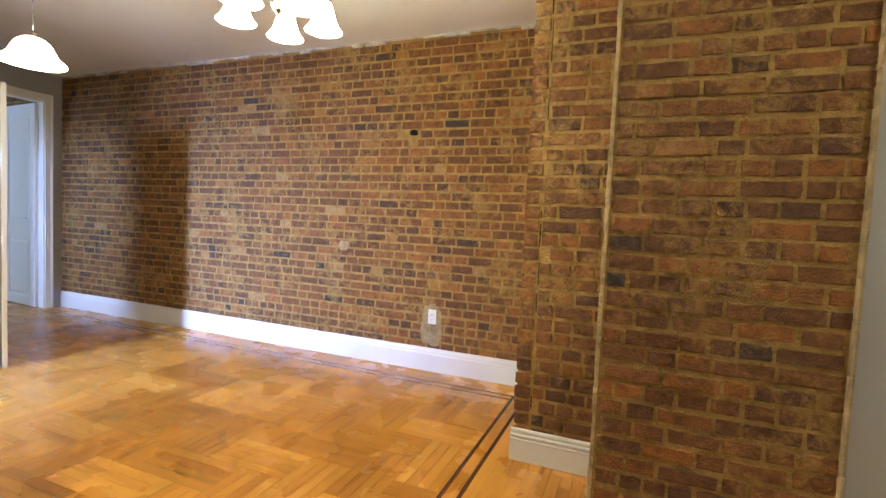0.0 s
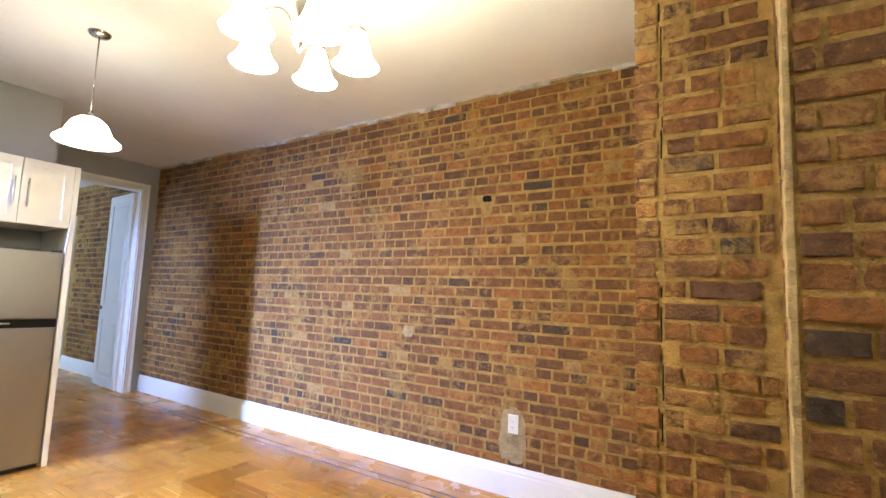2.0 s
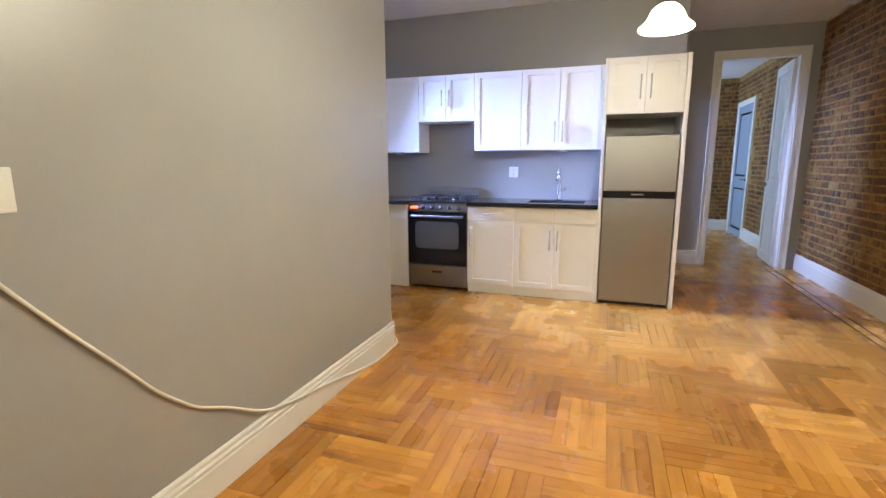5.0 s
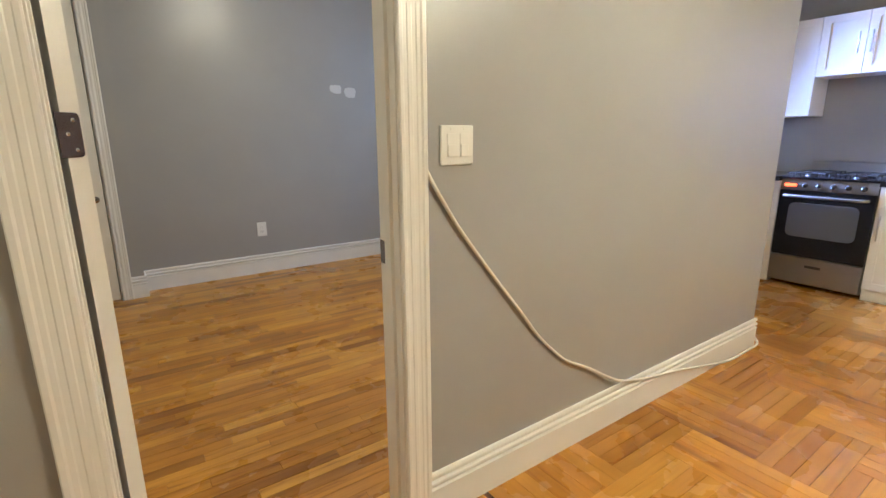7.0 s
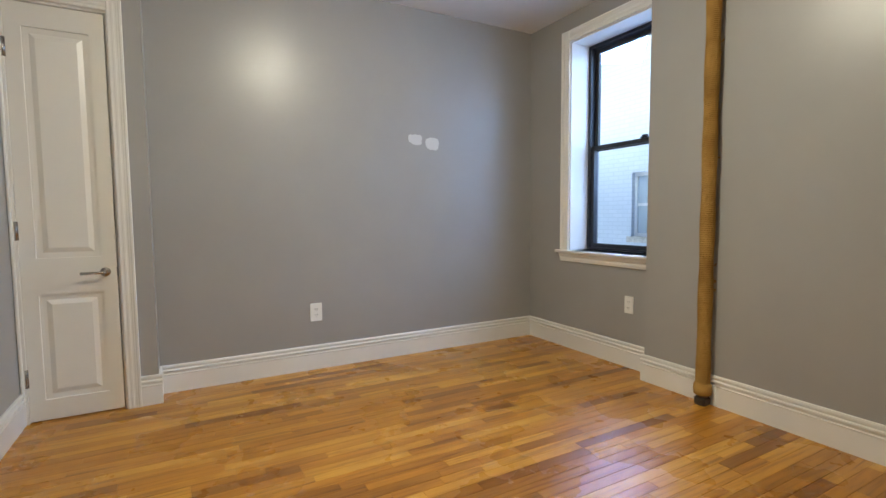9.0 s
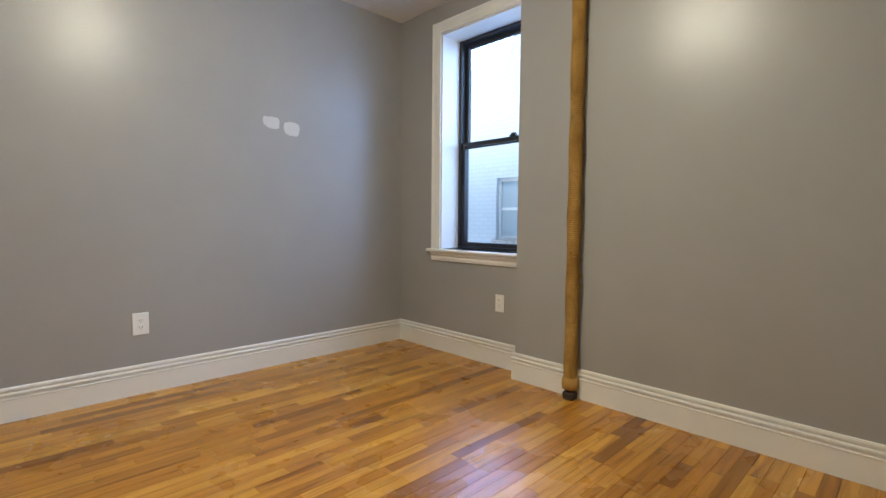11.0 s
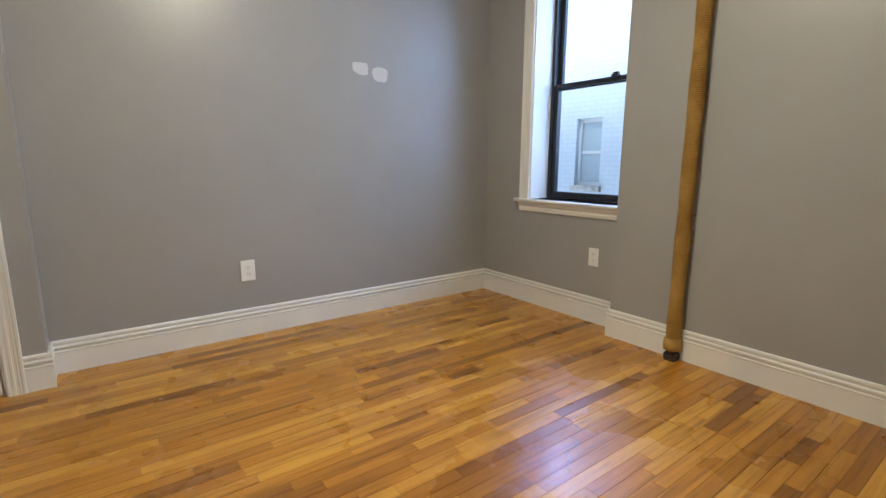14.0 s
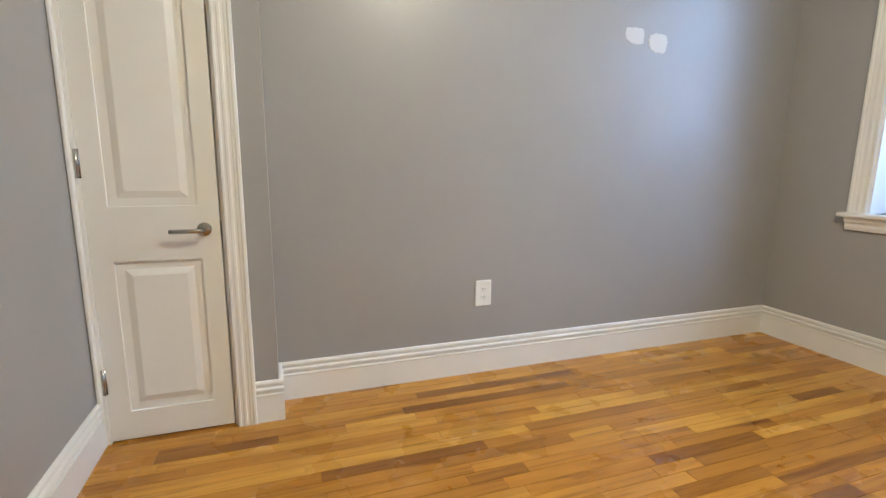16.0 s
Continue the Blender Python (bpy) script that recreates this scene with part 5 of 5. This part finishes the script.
def parquet():
    rng = random.Random(11)
    unit = plank_unit()
    floor = bpy.data.objects["floor_living"]
    W, n, g = 0.245, 2, 0.0006
    areas = [(DX, -0.96, NY, -0.33), (KX, CX0, KS, NY)]
    H, V = [], []
    for k in range(-60, 90):
        for m in range(-40, 40):
            ox, oy = (k + 2 * n * m) * W - 2.675, k * W - 2.412
            if not (-7.6 < ox < 0 and -5.4 < oy < 0.3):
                continue
            th, tv = rng.choice((0, 1, 2, 2, 3)), rng.choice((0, 1, 1, 2, 3))
            for s in range(4):
                q = W / 4
                H.append((ox, ox + n * W, oy + s * q + g, oy + (s + 1) * q - g, th))
                V.append((ox + s * q + g, ox + (s + 1) * q - g, oy + W, oy + W + n * W, tv))
    cut = lambda rows: [c for r in rows for a in areas for c in [clip_row(r, a)] if c]
    near = lambda r: -2.55 < r[0] < -1.0 and -2.8 < r[2] < -1.0
    lay(floor, cut(H), near, OAKX, unit, rng)
    lay(floor, cut(V), near, OAKY, unit, rng)
    # border: two walnut lines and oak strips along the brick wall and the pier
    never = lambda r: False
    bx, by = [], []
    y = -0.33
    for wdt, dark in ((0.018, 1), (0.06, 0), (0.018, 1), (0.058, 0), (0.058, 0), (0.058, 0), (0.058, 0)):
        x = DX
        while x < -0.72:
            l = 3.0 if dark else rng.uniform(0.5, 1.3)
            (bx if not dark else by).append((x, min(x + l, -0.72 if y > -0.3 else -0.96), y + g, y + wdt - g))
            x += l
        y += wdt
    lay(floor, [r for r in bx if r[1] > r[0]], never, OAKX, unit, rng)
    lay(floor, [r for r in by if r[1] > r[0]], never, WALNUTX, unit, rng)
    bx, by = [], []
    x = -0.96
    for wdt, dark in ((0.022, 1), (0.062, 0), (0.022, 1)) + ((0.058, 0),) * 52:
        yy = NY - 0.05
        while yy < (-0.2 if x < -0.72 else -1.1 if x < -0.28 else -1.6):
            l = 3.0 if dark else rng.uniform(0.4, 1.2)
            end = min(yy + l, -0.25 if x < -0.72 else -1.15 if x < -0.28 else -1.64)
            if end > yy + 0.01:
                (bx if not dark else by).append((x + g, x + wdt - g, yy, end))
            yy += l
        x += wdt
    lay(floor, bx, never, OAKY, unit, rng)
    lay(floor, by, never, WALNUTY, unit, rng)
    far = []
    for i in range(52):
        x = -11.45
        while x < DX:
            l = rng.uniform(0.4, 1.2)
            far.append((x, min(x + l, DX), -i * 0.058 - 0.058 + g, -i * 0.058 - g))
            x += l
    lay(floor, far, never, OAKX, unit, rng)


def strips():
    rng = random.Random(5)
    unit = plank_unit()
    floor = bpy.data.objects["floor_bedroom"]
    rows, y = [], SY - 0.1
    while y < NY - 0.055:
        x = WX - rng.uniform(0, 0.6)
        while x < EX:
            l = rng.choice((0.22, 0.3, 0.38, 0.45, 0.55, 0.7, 0.9)) * rng.uniform(0.85, 1.15)
            c = clip_row((x, x + l - 0.0006, y + 0.0006, y + 0.0564), (WX, EX, SY - 0.1, NY - 0.055))
            if c:
                rows.append(c)
            x += l
        y += 0.057
    near = lambda r: -1.9 < r[0] < -0.1 and r[2] < -4.9
    lay(floor, rows, near, STRIP, unit, rng)


parquet()
strips()
